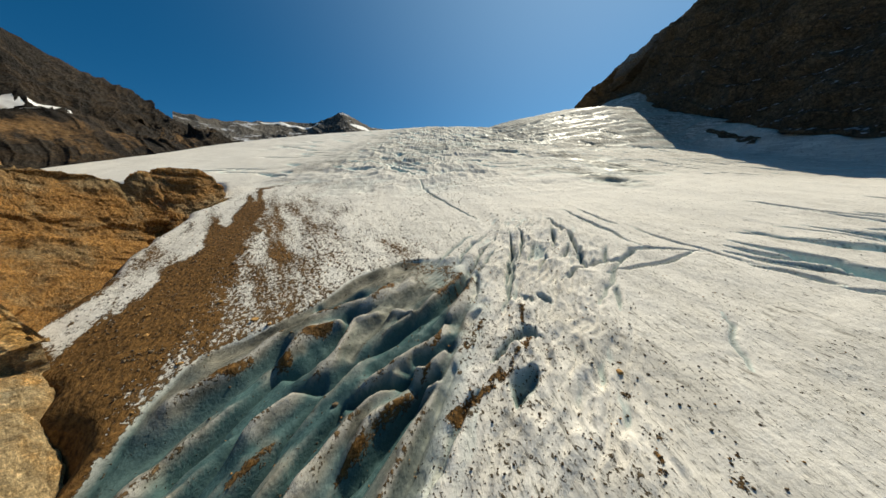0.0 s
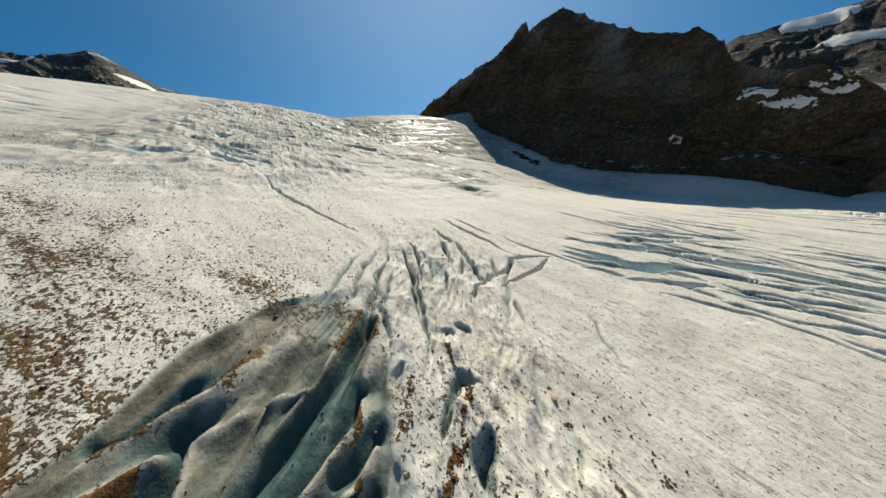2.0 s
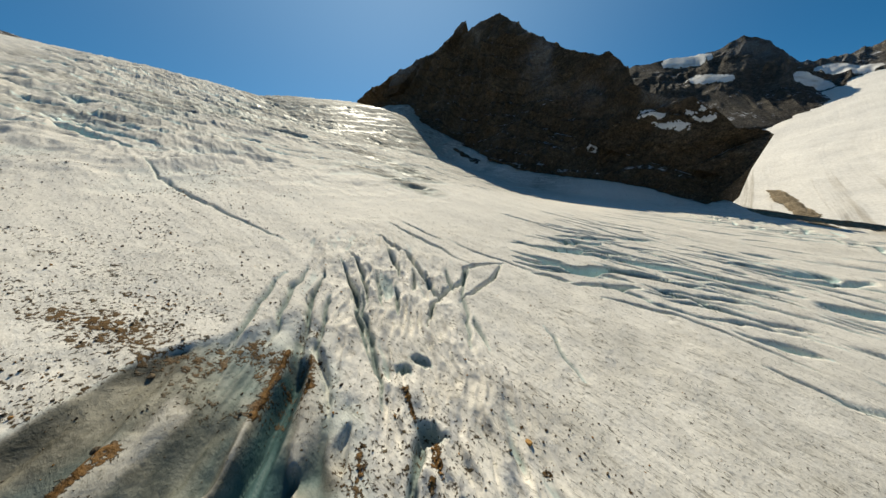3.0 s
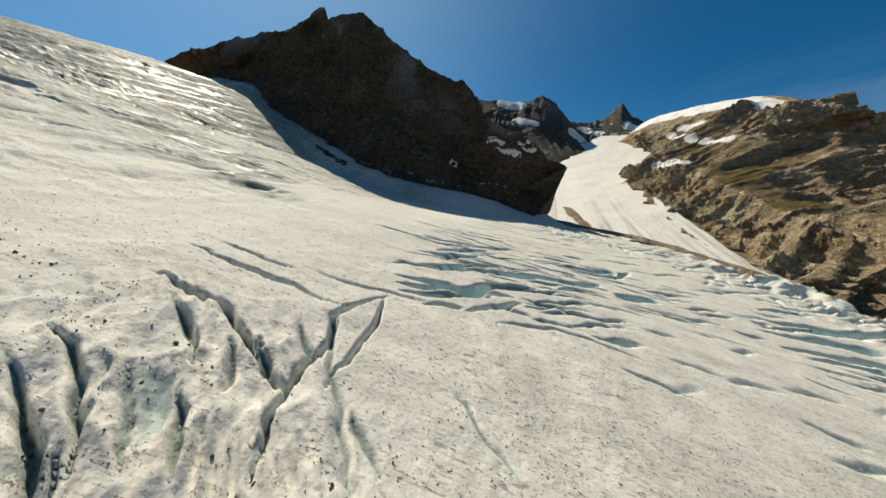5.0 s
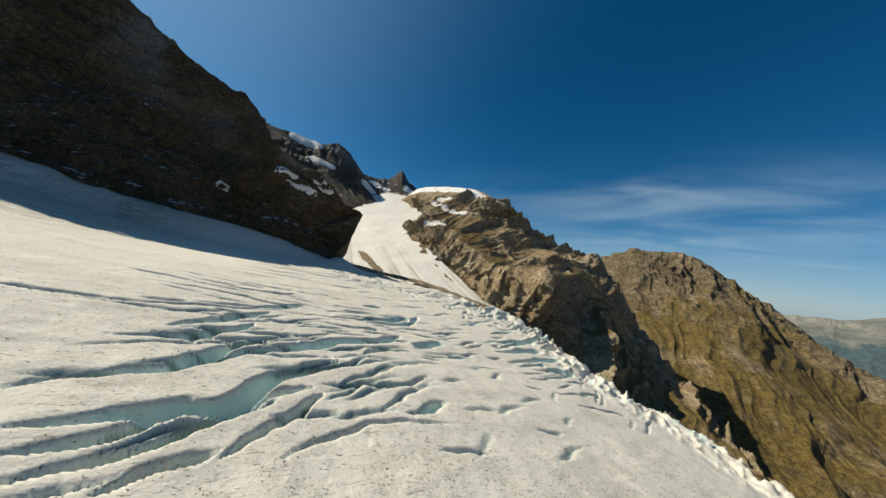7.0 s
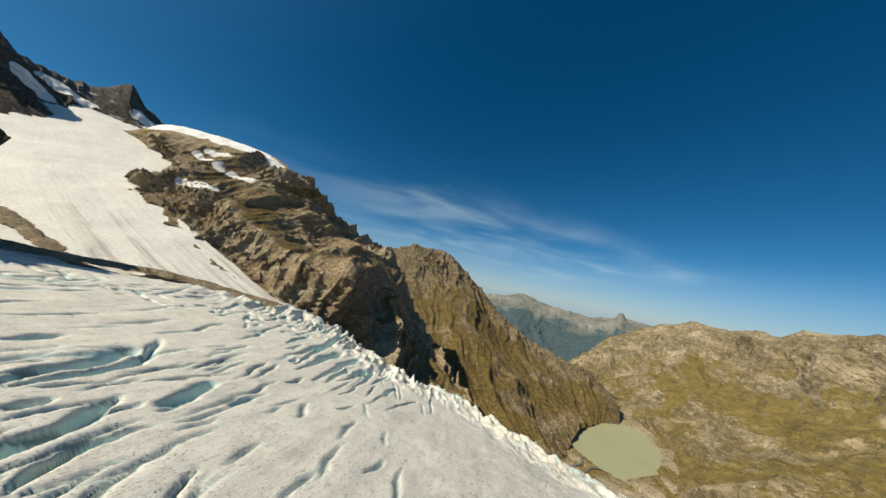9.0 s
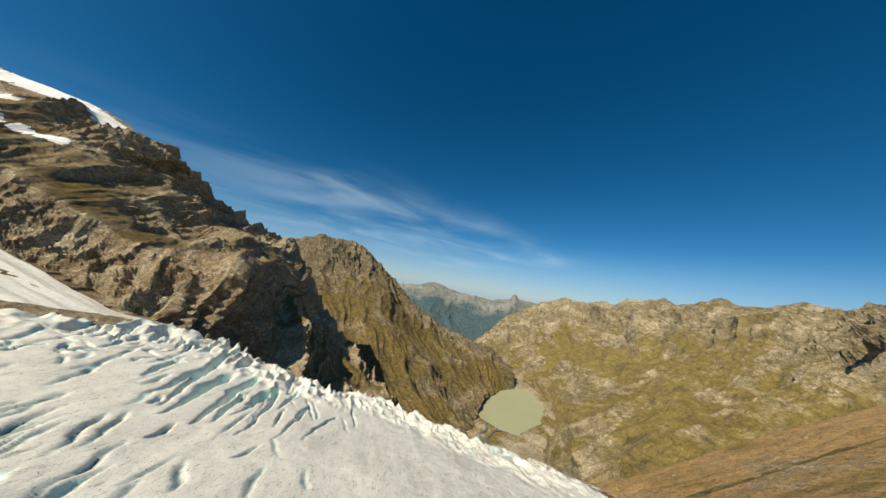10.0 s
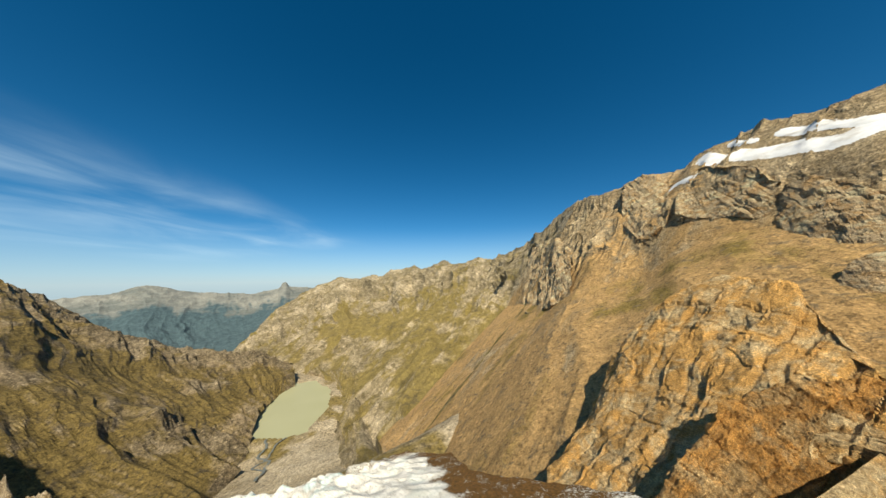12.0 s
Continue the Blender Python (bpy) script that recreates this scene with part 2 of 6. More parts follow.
def rock_material(name, dark, mid, light, size, relief, snow=None, grass=None, grass_col=(0.09, 0.075, 0.02), scree=None, scree_col=(0.2, 0.15, 0.09), stretch=(1, 1, 1.6), turn=(0, 0, 0), stain=None, joint=0.5, outcrop=None, spots=1.0, frost=False):
    """Layered, jointed rock; size: metres of its blotches. snow, grass, scree: (lowest upward turn, noise size) where it lies."""
    m, n, l, p = nodes_of(name)
    big = tex_noise(n, l, 1 / size, 5, 0.6, stretch, turn)
    med = tex_noise(n, l, 6 / size, 9, 0.7, stretch, turn, 0.5)
    fine = tex_noise(n, l, 45 / size, 7, 0.7)
    # clefts: broken dark lines in two directions and sizes
    cleft = None
    for scale, tilt, sharp in ((2.6, (35, 20, 30), 0.05), (9.0, (-20, 35, 110), 0.07), (24.0, (15, -30, 60), 0.09)):
        run = tex_noise(n, l, scale / size, 4, 0.55, (1, 0.45, 1.5), tuple(x + y for x, y in zip(turn, tilt)), 0.6)
        gap = ramp(n, l, math_node(n, l, "ABSOLUTE", math_node(n, l, "SUBTRACT", run, 0.5)), [(0.0, 0.0), (sharp, 1.0)])
        cleft = gap if cleft is None else mix(n, l, 1.0, cleft, gap, "MULTIPLY")
    col = ramp(n, l, med, [(0.32, dark), (0.48, mid), (0.66, light)])
    tone = ramp(n, l, big, [(0.3, tuple(c * 0.6 for c in mid)), (0.5, mid), (0.7, tuple(min(1, c * 1.2) for c in light))])
    col = mix(n, l, 0.5, col, tone)
    if stain:
        rust = tex_noise(n, l, 2.2 / size, 7, 0.66, stretch, turn, 0.8)
        col = mix(n, l, ramp(n, l, rust, [(0.46, 0.0), (0.6, 0.85)]), col, mix(n, l, fine, tuple(c * 0.55 for c in stain), stain))
    col = mix(n, l, 0.8, col, ramp(n, l, fine, [(0.36, 0.42), (0.64, 1.5)]), "MULTIPLY")
    col = mix(n, l, joint, col, cleft, "MULTIPLY")
    up, bare = up_facing(n, l), math_node(n, l, "ADD", math_node(n, l, "MULTIPLY", math_node(n, l, "SUBTRACT", 0.5, attr(n, "bare")), 1.8), math_node(n, l, "MULTIPLY", attr(n, "streak"), 1.1))
    for spec, c2, c1 in ((scree, scree_col, tuple(c * 0.5 for c in scree_col)), (grass, grass_col, tuple(c * 0.35 for c in grass_col))):
        if spec:
            lie = tex_noise(n, l, 1 / spec[1], 8, 0.66)
            fac = math_node(n, l, "ADD", math_node(n, l, "ADD", bare, math_node(n, l, "MULTIPLY", math_node(n, l, "SUBTRACT", up, spec[0]), 3.0)), math_node(n, l, "MULTIPLY", math_node(n, l, "SUBTRACT", lie, 0.5), 7.0), clamp=True)
            rubble = ramp(n, l, math_node(n, l, "ADD", math_node(n, l, "MULTIPLY", fine, 0.5), math_node(n, l, "MULTIPLY", med, 0.5)), [(0.38, 0.0), (0.6, 1.0)])
            col = mix(n, l, math_node(n, l, "MULTIPLY", fac, 0.9), col, mix(n, l, rubble, c1, c2))
    if outcrop:
        knob = tex_noise(n, l, outcrop[1] / size, 9, 0.72, (1, 1, 1.4), turn, 0.6)
        col = mix(n, l, ramp(n, l, knob, [(0.55, 0.0), (0.61, 0.85)]), col, mix(n, l, fine, tuple(c * 0.5 for c in outcrop[0]), outcrop[0]))
    # boulders, tufts and bare spots, two sizes
    for scale, weight in ((17.0, 0.7), (38.0, 0.55)):
        spot = tex_noise(n, l, scale / size, 3, 0.6, (1, 1, 1.3), (12, -9, 33))
        col = mix(n, l, weight * spots, col, ramp(n, l, spot, [(0.37, 0.3), (0.44, 1.0), (0.58, 1.0), (0.66, 1.6)]), "MULTIPLY")
    if snow:
        lie = tex_noise(n, l, 1 / snow[1], 8, 0.7)
        fac = math_node(n, l, "ADD", math_node(n, l, "MULTIPLY", math_node(n, l, "SUBTRACT", up, snow[0]), 6.0), math_node(n, l, "MULTIPLY", math_node(n, l, "SUBTRACT", lie, 0.5), 7.0), clamp=True)
        col = mix(n, l, fac, col, (0.74, 0.76, 0.8))
    if frost:
        dust = tex_noise(n, l, 60 / size, 9, 0.8, (1, 1, 2.2))
        col = mix(n, l, math_node(n, l, "MULTIPLY", attr(n, "frost"), ramp(n, l, dust, [(0.48, 0.0), (0.57, 0.55)])), col, (0.6, 0.62, 0.65))
    l.new(col, p.inputs["Base Color"])
    p.inputs["Roughness"].default_value = 0.9
    p.inputs["Specular IOR Level"].default_value = 0.25
    bump(n, l, p, [(cleft, relief * 0.12), (med, relief * 0.6), (fine, relief * 0.3)])
    return m


def orange_material(name, shade=(1.0, 1.0, 1.0)):
    """Rusty gneiss: grey and buff bands, iron stain, dark broken seams."""
    m, n, l, p = nodes_of(name)
    band = attr(n, "streak")
    a, c, f, g = tex_noise(n, l, 0.07, 7, 0.65, (1, 1, 1.8), (30, 15, 0), 0.6), tex_noise(n, l, 0.5, 8, 0.7, (1, 1, 2), (30, 15, 0), 0.5), tex_noise(n, l, 2.4, 8, 0.72), tex_noise(n, l, 9.0, 5, 0.7)
    col = mix(n, l, ramp(n, l, c, [(0.36, 0.0), (0.64, 1.0)]), (0.46, 0.33, 0.18), (0.9, 0.71, 0.45))
    col = mix(n, l, ramp(n, l, math_node(n, l, "ADD", a, math_node(n, l, "MULTIPLY", band, 0.16)), [(0.37, 0.0), (0.53, 0.85)]), col, mix(n, l, f, (0.4, 0.18, 0.035), (0.95, 0.56, 0.17)))
    grey = tex_noise(n, l, 0.12, 7, 0.68, (1, 1, 2), (-20, 25, 40), 0.5)
    col = mix(n, l, ramp(n, l, grey, [(0.58, 0.0), (0.7, 0.75)]), col, mix(n, l, f, (0.34, 0.3, 0.22), (0.72, 0.66, 0.54)))
    col = mix(n, l, 0.8, col, ramp(n, l, band, [(0.0, 0.75), (0.4, 1.35)]), "MULTIPLY")
    seam = None
    for scale, turn, sharp in ((0.16, (40, 10, 20), 0.04), (0.7, (-25, 30, 100), 0.06), (2.4, (15, -30, 60), 0.08)):
        run = tex_noise(n, l, scale, 4, 0.55, (1, 0.4, 1.3), turn, 0.7)
        gap = ramp(n, l, math_node(n, l, "ABSOLUTE", math_node(n, l, "SUBTRACT", run, 0.5)), [(0.0, 0.25), (sharp, 1.0)])
        seam = gap if seam is None else mix(n, l, 1.0, seam, gap, "MULTIPLY")
    col = mix(n, l, 0.55, col, seam, "MULTIPLY")
    col = mix(n, l, 0.6, col, ramp(n, l, f, [(0.38, 0.35), (0.62, 1.45)]), "MULTIPLY")
    col = mix(n, l, 0.4, col, ramp(n, l, g, [(0.34, 0.5), (0.66, 1.35)]), "MULTIPLY")
    col = mix(n, l, 1.0, col, shade, "MULTIPLY")
    l.new(col, p.inputs["Base Color"])
    p.inputs["Roughness"].default_value = 0.85
    p.inputs["Specular IOR Level"].default_value = 0.3
    bump(n, l, p, [(seam, 0.12), (c, 0.7), (f, 0.3), (g, 0.08)])
    return m


def snow_material(name, col=(0.8, 0.79, 0.76), dirty=(0.52, 0.47, 0.4), size=30.0):
    m, n, l, p = nodes_of(name)
    a = tex_noise(n, l, 1 / size, 6, 0.6, (1, 1, 3))
    b = tex_noise(n, l, 8 / size, 6, 0.65)
    c = mix(n, l, ramp(n, l, a, [(0.52, 0.0), (0.75, 1.0)]), col, dirty)
    c = mix(n, l, 0.25, c, ramp(n, l, b, [(0.3, 0.6), (0.6, 1.0)]), "MULTIPLY")
    l.new(c, p.inputs["Base Color"])
    p.inputs["Roughness"].default_value = 0.75
    bump(n, l, p, [(a, size * 0.05), (b, size * 0.008)])
    return m


def glacier_material():
    """Weathered glacier ice: pale crust with foliation lines, grit and mud where the margin lies, blue-green ice where it is broken open."""
    m, n, l, p = nodes_of("glacier_ice")
    ice, dirt, crust = attr(n, "ice"), attr(n, "dirt"), attr(n, "crust")
    streak = tex_noise(n, l, 0.9, 7, 0.65, (1.0, 0.07, 1), (0, 0, FLOW_TURN), 0.3)
    thread = tex_noise(n, l, 3.2, 5, 0.6, (1.0, 0.06, 1), (0, 0, FLOW_TURN - 5), 0.2)
    dash = tex_noise(n, l, 2.8, 2, 0.5, (1.0, 0.1, 1), (0, 0, FLOW_TURN - 6), 0.2)
    band = tex_noise(n, l, 0.11, 5, 0.6, (1.0, 0.12, 1), (0, 0, FLOW_TURN))
    grain = tex_noise(n, l, 2.2, 8, 0.7)
    blotch = tex_noise(n, l, 0.16, 6, 0.62)
    speck = tex_noise(n, l, 1.3, 4, 0.6)
    wide = tex_noise(n, l, 0.035, 5, 0.6)
    white = mix(n, l, ramp(n, l, grain, [(0.35, 0.0), (0.7, 1.0)]), (0.69, 0.652, 0.575), (0.87, 0.832, 0.75))
    white = mix(n, l, math_node(n, l, "MULTIPLY", ramp(n, l, blotch, [(0.4, 0.0), (0.75, 0.6)]), crust), white, (0.6, 0.565, 0.49))
    grey = mix(n, l, grain, (0.3, 0.28, 0.235), (0.48, 0.45, 0.385))
    lined = ramp(n, l, streak, [(0.32, 0.85), (0.41, 0.0)])
    lined = math_node(n, l, "MAXIMUM", lined, math_node(n, l, "MULTIPLY", ramp(n, l, thread, [(0.36, 0.85), (0.42, 0.0)]), ramp(n, l, blotch, [(0.36, 0.2), (0.6, 1.0)])))
    dull = math_node(n, l, "ADD", lined, ramp(n, l, band, [(0.52, 0.0), (0.8, 0.5)]), clamp=True)
    col = mix(n, l, math_node(n, l, "MULTIPLY", dull, crust), white, grey)
    # short dark dashes: healed cracks with grit in them
    dashes = math_node(n, l, "MULTIPLY", ramp(n, l, dash, [(0.335, 0.95), (0.36, 0.0)]), ramp(n, l, speck, [(0.44, 0.1), (0.56, 1.0)]))
    col = mix(n, l, dashes, col, mix(n, l, grain, (0.1, 0.095, 0.08), (0.24, 0.22, 0.18)))
    # old grey ice, torn in bands
    rip = tex_noise(n, l, 0.16, 9, 0.68, (1.0, 0.25, 1), (0, 0, 20), 0.8)
    rip_fine = tex_noise(n, l, 0.9, 6, 0.65, (1.0, 0.25, 1), (0, 0, 28), 0.5)
    old = math_node(n, l, "MULTIPLY", attr(n, "grey"), ramp(n, l, math_node(n, l, "ADD", math_node(n, l, "MULTIPLY", rip, 0.65), math_node(n, l, "MULTIPLY", rip_fine, 0.35)), [(0.4, 0.0), (0.52, 1.0)]))
    col = mix(n, l, old, col, mix(n, l, ramp(n, l, rip_fine, [(0.35, 0.0), (0.65, 1.0)]), (0.06, 0.06, 0.05), (0.3, 0.285, 0.235)))
    fleck = tex_noise(n, l, 0.45, 3, 0.55, (0.45, 1.0, 1), (0, 0, 24), 0.4)
    col = mix(n, l, math_node(n, l, "MULTIPLY", math_node(n, l, "MULTIPLY", attr(n, "grey"), 1.5, clamp=True), ramp(n, l, fleck, [(0.36, 0.9), (0.4, 0.0)])), col, mix(n, l, grain, (0.1, 0.1, 0.09), (0.26, 0.25, 0.21)))
    # grit: patches that close up towards the margin
    rub = tex_noise(n, l, 0.6, 8, 0.7, (1.0, 0.3, 1), (0, 0, FLOW_TURN + 14), 0.4)
    peb = tex_noise(n, l, 1.7, 4, 0.6, (1.0, 0.5, 1), (0, 0, FLOW_TURN + 20))
    lie = math_node(n, l, "ADD", math_node(n, l, "MULTIPLY", rub, 0.28), math_node(n, l, "MULTIPLY", peb, 0.72))
    fac = math_node(n, l, "ADD", math_node(n, l, "MULTIPLY", math_node(n, l, "SUBTRACT", lie, 0.5), 24.0), math_node(n, l, "MULTIPLY", math_node(n, l, "SUBTRACT", dirt, 0.5), 8.5), clamp=True)
    dot = tex_noise(n, l, 2.6, 2, 0.5)
    dots = math_node(n, l, "MULTIPLY", math_node(n, l, "SUBTRACT", math_node(n, l, "ADD", dot, math_node(n, l, "ADD", math_node(n, l, "MULTIPLY", dirt, 0.45), math_node(n, l, "MULTIPLY", blotch, 0.16))), 0.84), 30.0, clamp=True)
    fac = math_node(n, l, "MAXIMUM", fac, dots)
    mud = mix(n, l, ramp(n, l, math_node(n, l, "ADD", math_node(n, l, "MULTIPLY", peb, 0.6), math_node(n, l, "MULTIPLY", speck, 0.4)), [(0.36, 0.0), (0.66, 1.0)]), (0.035, 0.019, 0.007), (0.25, 0.13, 0.038))
    mud = mix(n, l, ramp(n, l, dirt, [(0.3, 0.0), (0.72, 1.0)]), mix(n, l, peb, (0.035, 0.028, 0.018), (0.15, 0.115, 0.07)), mud)
    # broken ice
    blue = mix(n, l, ramp(n, l, blotch, [(0.3, 0.0), (0.7, 1.0)]), (0.4, 0.58, 0.56), (0.66, 0.78, 0.75))
    dirty = mix(n, l, ramp(n, l, math_node(n, l, "ADD", math_node(n, l, "MULTIPLY", grain, 0.3), math_node(n, l, "MULTIPLY", blotch, 0.7)), [(0.36, 0.0), (0.64, 1.0)]), (0.07, 0.066, 0.048), (0.3, 0.28, 0.215))
    broken = mix(n, l, attr(n, "murk"), blue, dirty)
    # dark teal: clear ice of the troughs, plus shade painted into narrow cracks
    broken = mix(n, l, attr(n, "tint_mix"), broken, mix(n, l, blotch, (0.028, 0.066, 0.07), (0.11, 0.19, 0.18)))
    col = mix(n, l, ice, col, broken)
    col = mix(n, l, fac, col, mud)
    l.new(col, p.inputs["Base Color"])
    r = n.new("ShaderNodeMapRange")
    l.new(ice, r.inputs["Value"])
    r.inputs["To Min"].default_value, r.inputs["To Max"].default_value = 0.8, 0.45
    l.new(r.outputs[0], p.inputs["Roughness"])
    p.inputs["Specular IOR Level"].default_value = 0.12
    bump(n, l, p, [(streak, 0.14), (grain, 0.045), (speck, 0.12), (math_node(n, l, "MULTIPLY", fac, peb), 0.25)])
    return m


FLOW_TURN = 12.0
GLACIER = glacier_material()
SNOW = snow_material("old_snow")
DARK_ROCK = rock_material("dark_schist", (0.05, 0.036, 0.021), (0.135, 0.1, 0.06), (0.26, 0.2, 0.13), 60, 3.5, snow=(0.86, 12), frost=True)
BROWN_ROCK = rock_material("brown_gneiss", (0.2, 0.15, 0.085), (0.56, 0.44, 0.28), (0.95, 0.8, 0.57), 60, 4.0, grass=(0.86, 60), grass_col=(0.2, 0.145, 0.04), scree=(0.72, 110), scree_col=(0.34, 0.235, 0.125), stain=(0.5, 0.34, 0.17), spots=0.6)
PEAK_ROCK = rock_material("grey_peak_rock", (0.04, 0.037, 0.033), (0.12, 0.105, 0.085), (0.24, 0.2, 0.15), 80, 4.0, snow=(0.86, 30), frost=True)
FLOOR_STONES = rock_material("valley_gravel", (0.2, 0.15, 0.08), (0.4, 0.32, 0.2), (0.6, 0.5, 0.35), 120, 2.0, grass=(1.05, 90), grass_col=(0.26, 0.185, 0.045), joint=0.2)
HILL_ROCK = rock_material("dark_brown_hill_rock", (0.012, 0.009, 0.006), (0.035, 0.027, 0.019), (0.085, 0.065, 0.042), 70, 6.0, scree=(0.95, 150), scree_col=(0.36, 0.2, 0.07), stain=(0.12, 0.075, 0.035))
REAR_ROCK = rock_material("grey_rear_rock", (0.05, 0.045, 0.04), (0.13, 0.115, 0.095), (0.24, 0.21, 0.165), 80, 4.0, snow=(0.9, 60))
VALLEY_ROCK = rock_material("valley_slope", (0.12, 0.095, 0.05), (0.32, 0.255, 0.145), (0.74, 0.61, 0.42), 160, 8.0, joint=0.35, outcrop=((0.16, 0.125, 0.06), 3.4), grass=(0.66, 170), grass_col=(0.27, 0.2, 0.05), scree=(0.8, 260), scree_col=(0.6, 0.48, 0.3), spots=0.45)
WEST_ROCK = rock_material("west_slope", (0.2, 0.145, 0.075), (0.5, 0.37, 0.2), (0.85, 0.67, 0.42), 70, 4.0, spots=0.8, joint=0.4, stretch=(1, 1, 1), outcrop=((0.3, 0.22, 0.12), 4.0), grass=(1.08, 130), grass_col=(0.34, 0.24, 0.06), scree=(0.45, 240), scree_col=(0.62, 0.38, 0.145))
KNOLL_ROCK = rock_material("olive_brown_gneiss", (0.22, 0.16, 0.085), (0.6, 0.45, 0.26), (1.0, 0.8, 0.5), 26, 2.0, spots=0.4, stain=(0.66, 0.4, 0.16), joint=0.45, scree=(1.0, 40), scree_col=(0.5, 0.33, 0.14))
ORANGE_ROCK = orange_material("orange_gneiss", (1.25, 1.2, 1.02))
RUSTY_ROCK = orange_material("rusty_brown_gneiss", (0.78, 0.68, 0.5))
BACK_ROCK = rock_material("grassy_brown_rock", (0.1, 0.075, 0.04), (0.25, 0.19, 0.11), (0.5, 0.4, 0.26), 130, 7.0, joint=0.5, outcrop=((0.09, 0.07, 0.04), 5.0), grass=(0.72, 120), grass_col=(0.2, 0.14, 0.036), scree=(0.84, 200), scree_col=(0.36, 0.27, 0.16))
def far_material():
    """A far range: pale rock and meadow above, forest below, cut by gullies; the blue of aerial haze is painted into
    the colours.
    """
    m, n, l, p = nodes_of("far_range")
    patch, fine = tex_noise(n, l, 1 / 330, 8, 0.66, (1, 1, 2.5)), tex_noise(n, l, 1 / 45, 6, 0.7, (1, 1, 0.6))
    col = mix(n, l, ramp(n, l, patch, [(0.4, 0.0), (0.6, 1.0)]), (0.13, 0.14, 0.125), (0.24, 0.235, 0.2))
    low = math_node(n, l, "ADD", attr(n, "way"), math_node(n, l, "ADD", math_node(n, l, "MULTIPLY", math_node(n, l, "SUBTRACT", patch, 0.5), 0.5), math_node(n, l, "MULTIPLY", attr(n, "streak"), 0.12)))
    # forest, with the distance haze put into its colour as blue
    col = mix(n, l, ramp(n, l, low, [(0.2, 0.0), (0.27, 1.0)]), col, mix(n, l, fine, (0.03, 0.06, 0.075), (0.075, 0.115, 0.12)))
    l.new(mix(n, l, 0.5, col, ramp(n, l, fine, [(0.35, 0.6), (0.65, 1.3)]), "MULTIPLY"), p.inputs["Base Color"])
    p.inputs["Roughness"].default_value = 0.95
    bump(n, l, p, [(patch, 40.0), (fine, 8.0)])
    return m


FAR_ROCK = far_material()


def side_snow_material():
    """Snow of a flowing glacier: grit streaks drawn out along it, debris by its lower rim."""
    m, n, l, p = nodes_of("streaked_snow")
    co = n.new("ShaderNodeCombineXYZ")
    l.new(math_node(n, l, "MULTIPLY", attr(n, "across"), 26.0), co.inputs[0])
    l.new(math_node(n, l, "MULTIPLY", attr(n, "way"), 3.0), co.inputs[1])
    t = n.new("ShaderNodeTexNoise")
    t.inputs["Scale"].default_value, t.inputs["Detail"].default_value, t.inputs["Roughness"].default_value = 1.0, 9.0, 0.66
    l.new(co.outputs[0], t.inputs["Vector"])
    low = ramp(n, l, attr(n, "way"), [(0.45, 0.0), (0.95, 0.2)])
    rim = ramp(n, l, attr(n, "across"), [(0.0, 0.7), (0.35, 0.0)])
    fac = math_node(n, l, "MULTIPLY", math_node(n, l, "SUBTRACT", math_node(n, l, "ADD", t.outputs["Fac"], math_node(n, l, "ADD", low, math_node(n, l, "MULTIPLY", rim, low))), 0.68), 4.0, clamp=True)
    g = tex_noise(n, l, 0.3, 7, 0.7)
    snow = mix(n, l, ramp(n, l, g, [(0.35, 0.0), (0.65, 1.0)]), (0.66, 0.63, 0.57), (0.83, 0.8, 0.74))
    l.new(mix(n, l, fac, snow, mix(n, l, g, (0.14, 0.105, 0.06), (0.4, 0.33, 0.22))), p.inputs["Base Color"])
    p.inputs["Roughness"].default_value = 0.8
    bump(n, l, p, [(t.outputs["Fac"], 1.0), (g, 0.3)])
    return m


SIDE_SNOW = side_snow_material()


# ---- the glacier ----
DARK_FOOT = [(480, 934, 306), (480, 794, 259), (475, 634, 226), (455, 561, 167), (440, 428, 105), (440, 339, 61), (440, 246, 33), (440, 162, 20), (435, 95, 10), (424, 46, -6), (415, 29, -12), (414, 23, -9)]
OUTLINE = [(-28, -90), (-36, -115), (-31, -148), (0, -166), (32, -180), (70, -203), (120, -226), (143, -200), (170, -190), (203, -195), (240, -205), (266, -214), (284, -195), (312, -180), (322, -148), (340, -115), (358, -60), (372, -15), (440, 15), (465, 90), (470, 150), (470, 260), (470, 360), (480, 480), (505, 640), (510, 720), (-420, 720), (-400, 480), (-420, 330), (-370, 235), (-300, 190), (-190, 160), (-120, 150), (-104, 132), (-94, 105), (-85, 84), (-74, 56), (-70, 43), (-36, 27), (-33, 18), (-31, 0), (-29, -40)]


def ice_level(x, y):
    """The glacier's surface without its cracks."""
    u, v = (x - 100) / 200, (y - 50) / 200
    z = -15.01 + 55.52 * v + 2.04 * v**2 + 1.50 * v**3 - 3.42 * u - 17.60 * u * v + 4.06 * u * v**2 + 2.79 * u**2 - 4.02 * u**2 * v + 0.62 * u**3
    z = z - 10 * np.exp(-(((x - 290) / 110) ** 2) - ((y - 190) / 110) ** 2) - 0.00055 * np.maximum(0, y - 420) ** 2
    z = z + 62 * np.clip((x - 130) / 210, 0, 1) * np.clip((y - 380) / 180, 0, 1) - 12 * np.exp(-(((x - 90) / 160) ** 2) - ((y - 420) / 140) ** 2)
    return z


def foot_ramp(x, y):
    """How far the ice climbs towards the foot of the dark mountain."""
    fx, fy, fz = np.array([p for p in DARK_FOOT if p[1] > 0], float)[::-1].T
    x0, z0 = np.interp(y, fy, fx), np.interp(y, fy, fz)
    wide = np.interp(y, [0, 120, 350, 600], [30, 60, 60, 95])
    return (z0 - ice_level(x0, y)) * smooth(x0 - wide, x0 + 4, x) * smooth(-15, 20, y)


